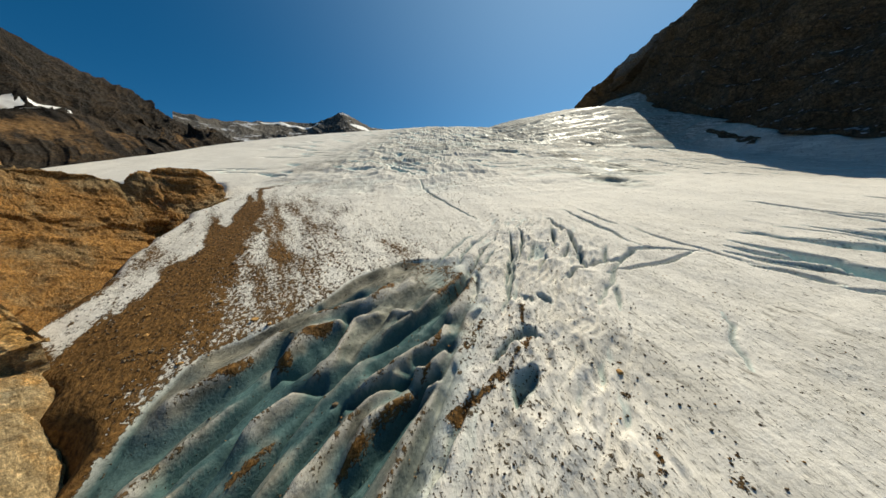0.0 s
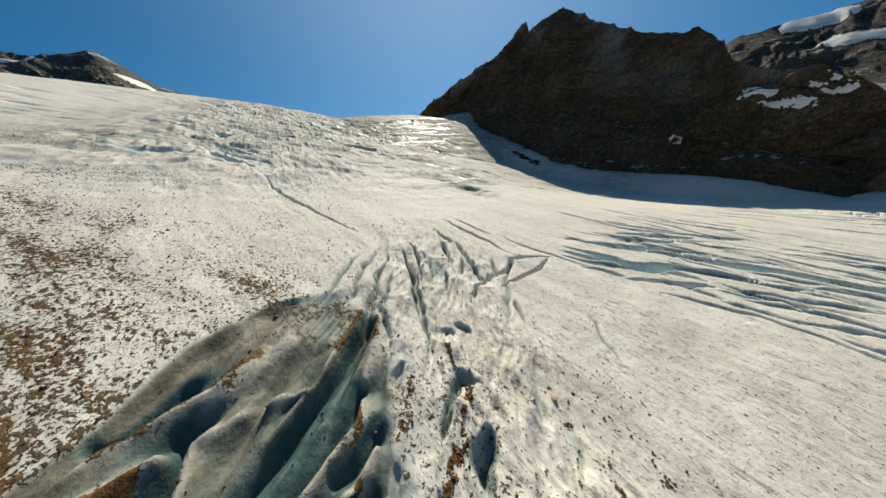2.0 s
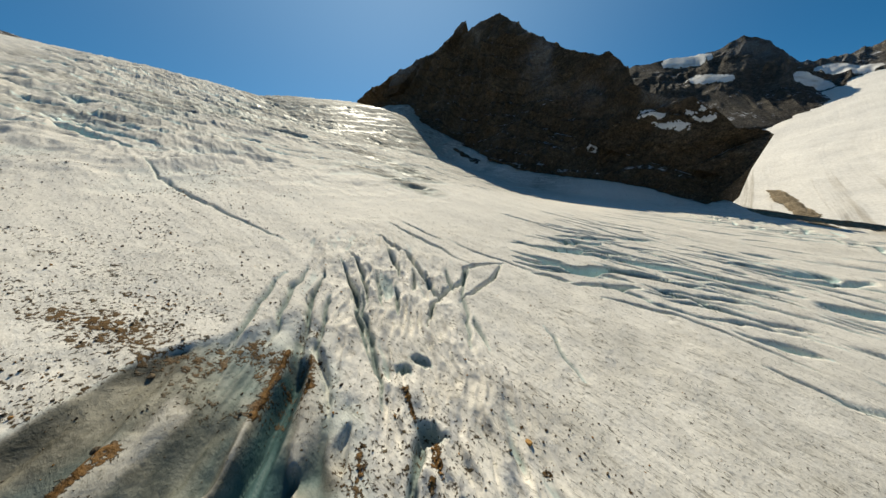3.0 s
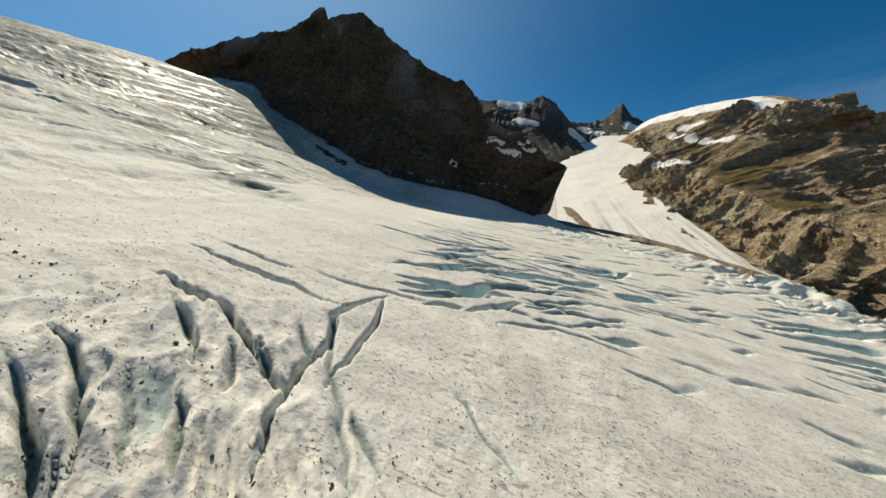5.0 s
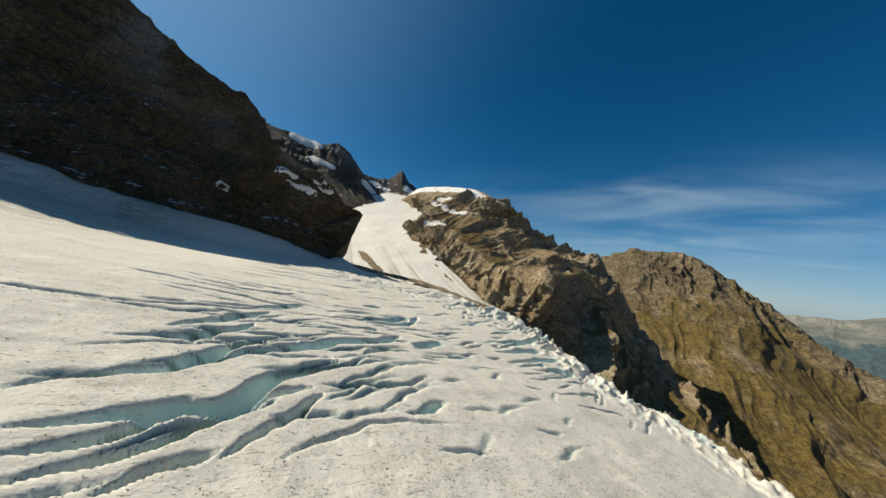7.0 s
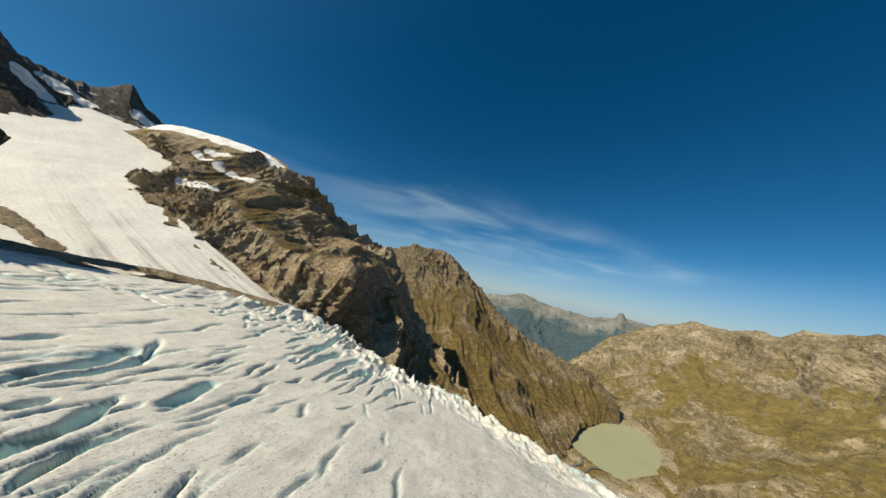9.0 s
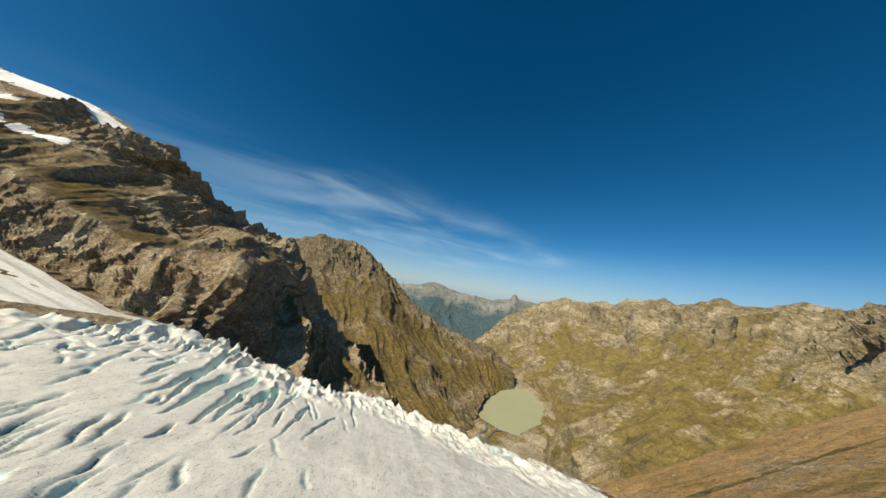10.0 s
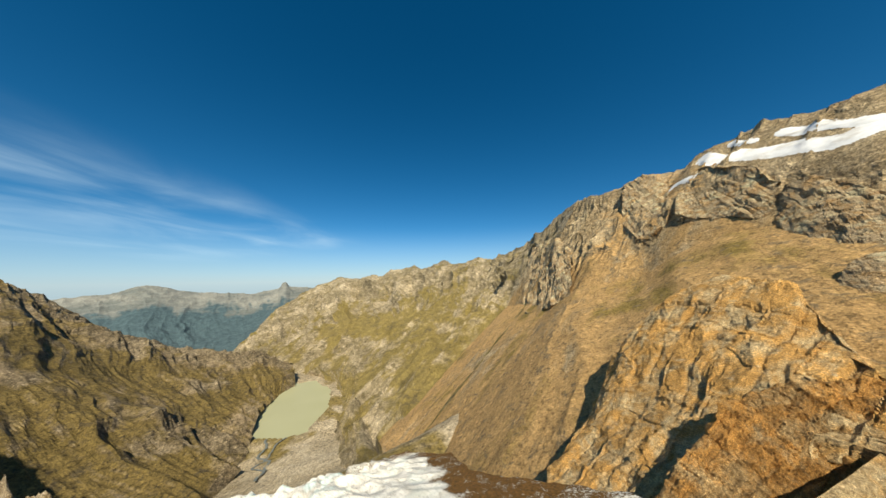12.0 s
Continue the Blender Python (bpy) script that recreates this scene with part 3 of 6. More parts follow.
def outline_distance(x, y, poly):
    """Metres to a closed line, negative inside."""
    p = np.array(poly, float)
    best, inside = np.full(x.shape, 1e9), np.zeros(x.shape, bool)
    for (ax, ay), (bx, by) in zip(p, np.roll(p, -1, 0)):
        dx, dy = bx - ax, by - ay
        t = np.clip(((x - ax) * dx + (y - ay) * dy) / (dx * dx + dy * dy), 0, 1)
        best = np.minimum(best, np.hypot(x - ax - t * dx, y - ay - t * dy))
        cross = (ay > y) != (by > y)
        inside ^= cross & (x < (bx - ax) * (y - ay) / (by - ay + 1e-12) + ax)
    return np.where(inside, -best, best)


def axis(stops):
    """Grid lines: (from, step) pairs up to the last value, the steps changing gently."""
    out, x = [stops[0][0]], stops[0][0]
    step = stops[0][1]
    for (a, s), (b, _) in zip(stops, stops[1:]):
        while x < b:
            step += (s - step) * 0.12
            x += step
            out.append(x)
    return np.array(out)


# cracks: lines on the plan, half width, depth
BLADES = [
    ([(219.4, -106.2), (229.4, -124.1), (233.1, -137.6)], 1.6, 4),
    ([(196.3, -90.6), (202.1, -105.2), (215.5, -135.9), (218.8, -151.7)], 2.2, 6),
    ([(174.9, -78.8), (179.8, -92.4), (194, -122.2), (202.4, -146.7)], 2.6, 7),
    ([(160.5, -79.4), (167.8, -97.3), (182.6, -128.7), (191.4, -157)], 2.4, 7),
    ([(157.5, -85.5), (165.6, -103.8), (174.4, -125.1)], 1.4, 4),
    ([(158, -96.2), (159.6, -109.7), (171.2, -142.1)], 2.4, 7),
    ([(141.5, -80.3), (147.1, -96.4), (158.2, -125.6), (171.9, -150.9)], 1.8, 5),
    ([(128.7, -84.4), (132.4, -104.3), (143.3, -139.5)], 0.9, 4),
    ([(120.1, -92.3), (123.2, -110.9), (123.6, -135.1)], 0.5, 2),
    ([(149.4, -118.3), (156.1, -141.2), (165.2, -167.2)], 1.4, 4),
    ([(164.9, -76.1), (160.6, -67.5), (159.8, -62.5)], 0.6, 2),
    ([(129.1, -77.4), (129.3, -71.3), (129.1, -65.5)], 0.5, 2),
    ([(169.6, 11.8), (175.5, 6), (180.1, -2.9), (198.6, -20.5)], 2.6, 5),
    ([(182.9, -84.4), (229.1, -163.8), (254.8, -226.4)], 1.8, 5),
    ([(147, -8.7), (151.9, -18.6), (161.9, -31.8)], 1.6, 3.5),
]
STREAKS = [
    ([(245.1, 555.2), (255, 515.4), (283.9, 489.5)], 7, 1),
    ([(186.9, 428.3), (203.8, 416.2), (219.8, 408.8), (288.8, 449.4)], 8, 1),
    ([(139.4, 311.3), (120.8, 236.9), (132.5, 233.2), (120.6, 180.3), (120.5, 170.8)], 8, 1),
    ([(210.4, 386), (242.7, 401.3), (285.5, 413.4), (408.4, 484.9)], 8, 1),
    ([(78.6, 169.6), (87.2, 166.7), (89.5, 151.9), (87.6, 137.8)], 6, 1),
    ([(127.5, 224.7), (138.7, 213.5), (155.4, 221.4)], 5, 1),
]
GULLIES = [
    ([(7.5, 31.6), (12.5, 35.6), (16.3, 34.5)], 0.9, 2.5),
    ([(8.9, 25.9), (12.3, 28.2)], 0.9, 2.5),
    ([(12.8, 35.2), (15.6, 36.3)], 1.9, 3.4),
    ([(16, 43.5), (17.2, 44.6)], 1.3, 2.8),
    ([(9.3, 25.2), (10.8, 27.5), (12.6, 29.4)], 1.4, 3.8),
    ([(7.5, 54), (11, 62), (16, 70)], 0.5, 3),
    ([(3, 56), (8, 64), (14, 73)], 0.35, 2),
    ([(-2, 57), (3, 63), (10, 72)], 0.4, 2),
    ([(6, 44), (9, 53), (14, 62)], 0.4, 2.4),
    ([(13.1, 46.8), (16.2, 55.5), (20.6, 72.6)], 0.4, 3),
    ([(7.1, 31.1), (9.7, 32.8)], 0.6, 2.5),
    ([(4.4, 39), (6.8, 41.5)], 0.6, 2),
    ([(18.5, 44.9), (20.3, 43)], 0.7, 1.6),
    ([(10.2, 40.4), (14.9, 49.2), (18.8, 60.7)], 0.4, 2.5),
    ([(-1.7, 19.1), (1.6, 23.7), (5.3, 27.5)], 0.5, 2),
]
CRACKS = [
    ([(34.1, 81.4), (35.4, 75.8), (36.4, 69.6), (34.9, 63.2), (33, 57.9)], 0.55, 5),
    ([(33.3, 75.5), (31.1, 66.1), (28.8, 63)], 0.4, 4),
    ([(61.4, 56.4), (50.1, 60.5), (45.8, 60.5), (41.5, 56.3), (36.2, 56.3), (31.5, 53.6), (28.6, 51.7), (24.8, 48.1)], 0.55, 5),
    ([(59.9, 56.9), (47.1, 53.7), (40, 51.4), (37.5, 52.1), (34.8, 50.9)], 0.35, 4),
    ([(42.6, 89.2), (45.2, 80.1), (47.5, 69.5), (48.8, 60.7)], 0.55, 4),
    ([(48.4, 89.5), (50.4, 83), (52, 74.4)], 0.3, 3),
    ([(24.3, 75.5), (24.3, 71.6), (20.9, 63.5), (18.6, 58.1)], 0.45, 3.5),
    ([(26.8, 61.1), (24.7, 56.9), (21.9, 52.7)], 0.4, 3),
    ([(33.5, 64.2), (30.9, 59.9), (28.8, 58)], 0.4, 3),
    ([(33.9, 46.6), (31.6, 43.5), (30.4, 40.2)], 0.25, 2),
    ([(35.8, 62.4), (32.5, 56.8), (32.8, 54.3)], 0.5, 5),
    ([(54.9, 73), (59.2, 63.5), (67.8, 50.9)], 0.4, 3),
    ([(45.6, 38.3), (41.3, 32.5), (37.9, 27.5)], 0.12, 1),
    ([(41.1, 62.5), (37.8, 56.9), (32.5, 54.7)], 0.35, 3),
    ([(25.8, 67), (22.4, 59.8), (20.2, 55.8)], 0.5, 2),
    ([(-9.3, 144.7), (-0.2, 111.9), (14.4, 84)], 0.4, 2),
    ([(27.9, 41.7), (38.4, 53.5), (46.9, 60.4)], 0.3, 2),
]
FIELD = [
    ([(79.2, 67.8), (82.9, 65.4), (90.7, 56.5), (107.1, 50.6), (118.2, 42.2)], 1.3, 3.5),
    ([(72.9, 63.1), (76.8, 56.4), (82.2, 45.5), (96.8, 39.2), (115, 18.9)], 1.6, 4.5),
    ([(69.1, 60.3), (73.6, 54.6), (79.6, 49.8), (86.8, 39.7), (92.6, 31.7)], 1, 3.5),
    ([(66, 58), (68.5, 55.2), (73.6, 49.2), (86.8, 39.7)], 0.7, 3),
    ([(65.4, 52.1), (67.4, 49.9), (72.8, 42.8)], 0.6, 3),
    ([(71.7, 42.4), (79.5, 36.7), (91, 29.3)], 0.7, 3),
    ([(70.9, 35.5), (79.9, 27.3), (85.4, 12), (88.2, -1.4)], 0.3, 2),
    ([(143.5, 55), (169, 39.6)], 1.3, 3.5),
    ([(109.7, 64.7), (128.7, 56.3), (141, 49.1)], 1.3, 3.5),
    ([(99.6, 68), (106.5, 60.3), (124.2, 50.8)], 1.3, 3.5),
    ([(92.3, 54.8), (105.4, 46.6), (128.4, 25.4), (150.9, -7.4)], 1.8, 4.5),
    ([(97.1, 26.6), (103.4, 6.7)], 0.9, 3),
    ([(90.5, 7.5), (99.8, -5.3)], 0.8, 3),
    ([(162.4, 16.1), (184.6, -17.3), (216.7, -35.8)], 1.7, 4),
    ([(143.8, -8.1), (164, -35.7)], 1.2, 3),
    ([(76.9, 7.1), (78.4, -7.2)], 0.3, 2),
    ([(171.7, 11.5), (175.5, 6), (198, -19.5)], 1.6, 4),
    ([(151.4, 14), (155.4, 6.1)], 1.2, 4),
    ([(137.1, 15.8), (140.7, 7.4), (156.5, -4.7)], 1.5, 4),
    ([(122.6, 17.6), (132.3, 7), (136.7, -5.1)], 1.2, 4),
    ([(148, -9), (161.9, -31.8)], 1.2, 3.5),
    ([(144.7, -26.6), (149.9, -39.7)], 1.1, 3),
    ([(206.1, 7.3), (216.8, -8.1)], 1.5, 3.5),
]

crack_rng = random.Random(4)
SNOUT = []
for k in range(16):  # the splayed cracks further along the ice front
    f = k / 15
    ex, ey = 318 - 70 * f + crack_rng.uniform(-2, 2), -150 - 36 * f + crack_rng.uniform(-5, 8)
    dx, dy = 0.62 - 0.1 * f + crack_rng.uniform(-0.05, 0.05), -0.78
    far = crack_rng.uniform(14, 34)
    SNOUT.append(([(ex - dx * far, ey - dy * far), (ex - dx * far * 0.5, ey - dy * far * 0.5 + crack_rng.uniform(-2, 2)), (ex + dx * 6, ey + dy * 6)], crack_rng.uniform(0.8, 1.6), crack_rng.uniform(3, 6)))
SMALL = []
for k in range(120):  # short transverse cracks over the open ice
    x0, y0 = crack_rng.uniform(95, 330), crack_rng.uniform(-130, 95)
    far, turn = crack_rng.uniform(14, 46), radians(crack_rng.gauss(-60, 7))
    SMALL.append(([(x0, y0), (x0 + far * 0.5 * math.cos(turn), y0 + far * 0.5 * math.sin(turn) + crack_rng.uniform(-1.5, 1.5)), (x0 + far * math.cos(turn), y0 + far * math.sin(turn))], crack_rng.uniform(0.3, 0.6) * (1 if x0 < 170 else 1.7), crack_rng.uniform(0.9, 2.2)))
for k in range(60):  # thin cracks between the wide ones
    x0, y0 = crack_rng.uniform(75, 210), crack_rng.uniform(-60, 85)
    far, turn = crack_rng.uniform(8, 30), radians(crack_rng.gauss(-66, 8))
    SMALL.append(([(x0, y0), (x0 + far * math.cos(turn), y0 + far * math.sin(turn))], crack_rng.uniform(0.45, 0.8), crack_rng.uniform(0.8, 1.6)))
for k in range(40):  # cracks among the wide ones, along them
    x0, y0 = crack_rng.uniform(64, 135), crack_rng.uniform(-35, 75)
    far, turn = crack_rng.uniform(14, 36), radians(crack_rng.gauss(-46, 6))
    crack = ([(x0, y0), (x0 + far * 0.5 * math.cos(turn), y0 + far * 0.5 * math.sin(turn) + crack_rng.uniform(-1, 1)), (x0 + far * math.cos(turn), y0 + far * math.sin(turn))], crack_rng.uniform(0.35, 0.6), crack_rng.uniform(0.8, 1.5))
    if y0 > 15:
        SMALL.append(crack)
for k in range(110):  # blocky cracks along the eastern margin
    f = crack_rng.random()
    x0, y0 = 372 - 62 * f - 40 * f * f + crack_rng.uniform(-52, -6), 40 - 200 * f + crack_rng.uniform(-12, 12)
    far, turn = crack_rng.uniform(6, 22), radians(crack_rng.gauss(-72 if k % 3 else 10, 14))
    SMALL.append(([(x0, y0), (x0 + far * math.cos(turn), y0 + far * math.sin(turn))], crack_rng.uniform(0.5, 1.2), crack_rng.uniform(1.5, 3.2)))
for k in range(200):  # the broken upper slopes
    x0, y0 = crack_rng.uniform(-200, 340), crack_rng.uniform(165, 560)
    far, turn = crack_rng.uniform(12, 60), radians(crack_rng.gauss(-22, 16))
    SMALL.append(([(x0, y0), (x0 + far * math.cos(turn), y0 + far * math.sin(turn))], crack_rng.uniform(0.8, 2.4), crack_rng.uniform(1.5, 4)))

gx = axis([(-440, 4.0), (-120, 0.9), (-62, 0.4), (-42, 0.24), (24, 0.36), (50, 0.48), (95, 0.6), (185, 1.0), (325, 1.6), (370, 3.5), (520, 4.0)])
gy = axis([(-262, 1.1), (-110, 1.1), (-10, 0.6), (8, 0.24), (64, 0.4), (100, 0.9), (165, 1.8), (300, 3.2), (600, 6.0), (790, 6.0)])
X, Y = np.meshgrid(gx, gy, indexing="ij")
base = ice_level(X, Y) + foot_ramp(X, Y)
P0 = flat3(X, Y)
wob = np.stack([fbm(P0, 9, 3), fbm(P0 + 50, 9, 3)], -1) * 1.6 + np.stack([fbm(P0, 2.2, 2), fbm(P0 + 90, 2.2, 2)], -1) * 0.35
WX, WY = X + wob[..., 0], Y + wob[..., 1]
cut, ice, tint_mix = np.zeros_like(X), np.zeros_like(X), np.zeros_like(X)
for line, half, deep, open_wide in [(line, max(0.3, half * (0.6 if half < 1.2 else 0.8)), deep * 0.6, 0) for line, half, deep in GULLIES] + [(line, max(0.24, half * 0.55), deep * 0.5, 0) for line, half, deep in CRACKS] + [(*c, 1) for c in FIELD + SMALL] + [(*c, 2) for c in SNOUT + BLADES]:
    p = np.array(line, float)
    lo, hi = p.min(0) - 5 * half - 4, p.max(0) + 5 * half + 4
    i0, i1 = np.searchsorted(gx, [lo[0], hi[0]])
    j0, j1 = np.searchsorted(gy, [lo[1], hi[1]])
    if i1 <= i0 or j1 <= j0:
        continue
    x, y = WX[i0:i1, j0:j1], WY[i0:i1, j0:j1]
    d, s = np.full(x.shape, 1e9), np.zeros(x.shape)
    lens = np.r_[0, np.cumsum(np.linalg.norm(np.diff(p, axis=0), axis=1))]
    for k in range(len(p) - 1):
        e = p[k + 1] - p[k]
        t = np.clip(((x - p[k, 0]) * e[0] + (y - p[k, 1]) * e[1]) / (e @ e), 0, 1)
        q = np.hypot(x - p[k, 0] - t * e[0], y - p[k, 1] - t * e[1])
        s = np.where(q < d, (lens[k] + t * (lens[k + 1] - lens[k])) / lens[-1], s)
        d = np.minimum(d, q)
    taper = np.sin(np.pi * np.clip(s, 0.004, 0.996)) ** 0.8
    wide = half * (0.06 + 0.94 * taper)
    if open_wide == 2:  # a steep near wall and a long sloping far wall
        e = p[-1] - p[0]
        far_side = ((x - p[0, 0]) * e[1] - (y - p[0, 1]) * e[0]) < 0
        deep = deep * 1.35
        wide = half * (0.12 + 0.9 * np.minimum(1, s * 1.5)) * np.where(far_side, 1.6, 0.6)
    hole = deep * np.minimum(1, wide / half + 0.2) * (1 - smooth(0.25 * wide, 1.2 * wide + 0.15 + 0.75 * taper * min(1.0, half), d) if open_wide == 1 else 1 - smooth(0.1 * wide, 1.2 * wide + 0.12 + 0.36 * taper, d))
    cut[i0:i1, j0:j1] = np.maximum(cut[i0:i1, j0:j1], hole)
    ice[i0:i1, j0:j1] = np.maximum(ice[i0:i1, j0:j1], (1 - smooth(0.8 * wide + 0.3 * (open_wide == 1) * wide, 1.4 * wide + 0.2, d)) * min(1.0, 0.62 + deep * 0.13))
    # crack shade put into the colour, strongest where the crack is narrow
    tint_mix[i0:i1, j0:j1] = np.maximum(tint_mix[i0:i1, j0:j1], (1 - smooth(0.6 * wide, 1.2 * wide + 0.3 * taper, d)) * (0.9 if half < 0.8 else 0.25 if open_wide == 0 else 0.08))
    # a bridge lip
    cut[i0:i1, j0:j1] -= 0.12 * half * np.exp(-(((d - 1.9 * wide) / (0.6 * wide + 0.2)) ** 2)) * (half > 0.4)
# the torn hollow by the margin: blades of dirty ice with troughs of beige or dark teal ice between them
HOLLOW = [(-7.4, 60), (-11.7, 57.5), (-16.3, 54.2), (-19.8, 48.5), (-22.6, 44.8), (-25.2, 42.6), (-27.5, 39.8), (-30, 38), (-34, 35), (-36, 28), (-36, 16), (-28, 8), (-10, 8), (-5, 14), (-0.4, 21.9), (1.6, 26.5), (4.1, 32.4), (6.3, 37.8), (8, 44.4), (9.2, 54.1), (9.1, 60.7), (2.7, 59.7)]
hollow_d = outline_distance(X + 0.3 * wob[..., 0], Y + 0.3 * wob[..., 1], HOLLOW)
eastern = smooth(-40, -24, 0.8 * X - 0.6 * Y)  # a clean lip to the west, ragged to the east
hollow = smooth(0.4 + 1.8 * eastern, -0.6 - 2.2 * eastern, hollow_d + eastern * 1.6 * fbm(P0, 3, 3))
RUMPLED = [(6, 30), (10, 60), (18, 84), (36, 82), (42, 64), (33, 46), (26, 30), (23, 16), (12, 6), (2, 10)]
rumpled = smooth(5, -6, outline_distance(WX, WY, RUMPLED)) * (1 - hollow)
CRESTS = [
    [(-7.4, 60.2), (-11.8, 57.6), (-16.3, 54.1), (-19.7, 48.4), (-22.5, 44.7), (-25.1, 42.5), (-27.3, 39.5), (-31.9, 36.5), (-36, 33)],
    [(-5.3, 50.9), (-10.4, 47.4), (-14.7, 45.8), (-18.5, 44.2), (-20.7, 43.2), (-24.6, 40.2), (-25.8, 37.2), (-27.9, 32.8), (-33, 28)],
    [(-15.3, 41.8), (-18, 40.4), (-20.5, 39.2), (-21.7, 37.5), (-22.1, 33.8), (-26, 27), (-30, 20)],
    [(-3.8, 42.8), (-9.9, 42.1), (-13.8, 40.9), (-14.2, 36.9), (-14.7, 33.6), (-18.2, 28.7), (-23, 24), (-27, 18)],
    [(5.8, 54.3), (1.1, 48.7), (-2.6, 43.6), (-7.9, 39), (-11.2, 33.2), (-15.4, 27.8), (-20, 21.5), (-24, 15)],
    [(7.8, 52), (4.9, 45.6), (2.1, 40.8), (0.3, 36.9), (-5.2, 32.8), (-9, 29.9), (-12.4, 27.1), (-16.5, 20.5), (-20, 14)],
    [(1.1, 33.5), (-1.4, 31), (-3.8, 31.4), (-5.6, 31.1), (-6, 29.6), (-10.1, 26.4), (-13.5, 20), (-16, 14)],
    [(-0.2, 28.8), (-3.4, 28.4), (-7.8, 25.5), (-11, 18), (-13, 12)],
    [(6.2, 40.3), (3.5, 33.6), (2.3, 31), (-1.3, 26.1), (-2.6, 24.1), (-6, 17), (-9, 10)],
]
# line of the floor, depth, and how teal (1) or beige (0) its ice is
TROUGHS = [
    ([(-7.8, 57.4), (-10.4, 55), (-15, 51.8), (-18.2, 48), (-23, 41.6), (-26.2, 39.3), (-31, 34.6)], 0.8, 0.0),
    ([(-15.5, 48), (-17.4, 46.6), (-19, 44.7), (-21.2, 44.4)], 2.4, 1.0),
    ([(-14.8, 42.7), (-16, 39.4), (-17.1, 36.2), (-19.4, 34.5), (-22.3, 33.3), (-24.5, 29), (-28, 22)], 3.6, 1.0),
    ([(-24, 36.5), (-26.2, 33.5), (-30, 27), (-33, 20)], 2.6, 0.5),
    ([(-2.8, 48.4), (-7.2, 44.6), (-9.3, 41.5), (-11.6, 38), (-12.5, 34.9)], 1.7, 0.1),
    ([(7.7, 56.1), (4.8, 50.9), (0.5, 45.7), (-4.2, 41.3), (-7.8, 37.9), (-10.6, 34.6), (-15, 29), (-18.5, 23), (-23, 16)], 3.3, 0.8),
    ([(1.9, 40.7), (-1.4, 37.8), (-4.4, 35.5), (-8.4, 32.7)], 2.6, 0.7),
    ([(-3.7, 31.5), (-6.4, 29.8), (-8.9, 28.9), (-11.7, 28.1), (-15, 22.5), (-18.5, 15)], 3.2, 1.0),
    ([(-1.2, 30.1), (-2.9, 28.2), (-4.9, 26.5), (-9.5, 21), (-12, 14)], 3.4, 1.0),
    ([(1.5, 34.6), (-0.5, 33.5), (-2.8, 33.5)], 2.2, 0.8),
    ([(2.3, 30.6), (0.6, 27.7), (-1.2, 24.3), (-5, 17), (-9, 11)], 1.8, 0.2),
    ([(-15.4, 30.9), (-18.9, 29.7), (-21.5, 27), (-25, 20)], 2.6, 0.9),
]


def nearest_line(x, y, lines, *values):
    """Metres to the nearest of some lines, and that line's values, blended by nearness."""
    best, weight, total = np.full(x.shape, 1e9), 0.0, [0.0 for _ in values]
    for k, line in enumerate(lines):
        near = np.full(x.shape, 1e9)
        for (ax_, ay_), (bx_, by_) in zip(line, line[1:]):
            ex, ey = bx_ - ax_, by_ - ay_
            t = np.clip(((x - ax_) * ex + (y - ay_) * ey) / (ex * ex + ey * ey), 0, 1)
            near = np.minimum(near, np.hypot(x - ax_ - t * ex, y - ay_ - t * ey))
        share = 1 / (near + 0.3) ** 4
        weight, total = weight + share, [q + share * v[k] for q, v in zip(total, values)]
        best = np.minimum(best, near)
    return (best, *[q / weight for q in total])


HX0, HX1, HY0, HY1 = *np.searchsorted(gx, [-48, 20]), *np.searchsorted(gy, [2, 72])
here = (slice(HX0, HX1), slice(HY0, HY1))
sx, sy = (X + 0.3 * wob[..., 0])[here], (Y + 0.3 * wob[..., 1])[here]
to_crest = nearest_line(sx, sy, CRESTS)[0]
to_trough, deep_by, teal_by = nearest_line(sx, sy, [t[0] for t in TROUGHS], [t[1] for t in TROUGHS], [t[2] for t in TROUGHS])
rise = to_trough / np.maximum(to_crest + to_trough, 0.9)
run = WX * 0.6 + WY * 0.8
lay = np.stack([(X * 0.8 - Y * 0.6), run * 0.1, 0 * X], -1)[here]  # laminae along the blades
ply, thin_ply = fbm(lay, 1.5, 4, True), fbm(lay, 0.5, 2, True)
scallop = fbm(np.stack([X * 0.8 - Y * 0.6, run * 0.45, 0 * X], -1)[here], 2.4, 3)
profile = smooth(-0.12, 1.0, rise) * 0.55 + 0.45 * rise
open_by = smooth(55, 43, run[here] + 5 * fbm(P0[here] + 70, 7, 3))  # closed again towards the upper end
fade_in = (0.12 + 0.88 * open_by) * (1 + 0.25 * smooth(30, 12, Y[here]))
torn = np.ones_like(X)
torn[here] = rise
blade_relief = fade_in * (-0.3 - 1.35 * deep_by * (1 - profile) + 0.6 * ply + 0.16 * scallop * smooth(1.05, 0.6, rise)) + 0.13 * thin_ply
lumps = fbm(np.stack([WX * 0.9 - WY * 0.42, (WX * 0.42 + WY * 0.9) * 0.2, 0 * X], -1), 3.4, 4, True)
rib = fbm(np.stack([(WX * 0.8 - WY * 0.6), run * 0.14, 0 * X], -1), 1.3, 3, True)
relief = rumpled * (lumps * 0.95 + 0.75 * rib - 0.55)
relief[here] += hollow[here] * blade_relief
ice = np.maximum(ice, rumpled * 0.8 * smooth(0.05, -0.2, lumps + 0.25 * rib))
shown = hollow[here] * np.maximum(open_by, 0.9 * smooth(1.4, 0.4, to_trough))
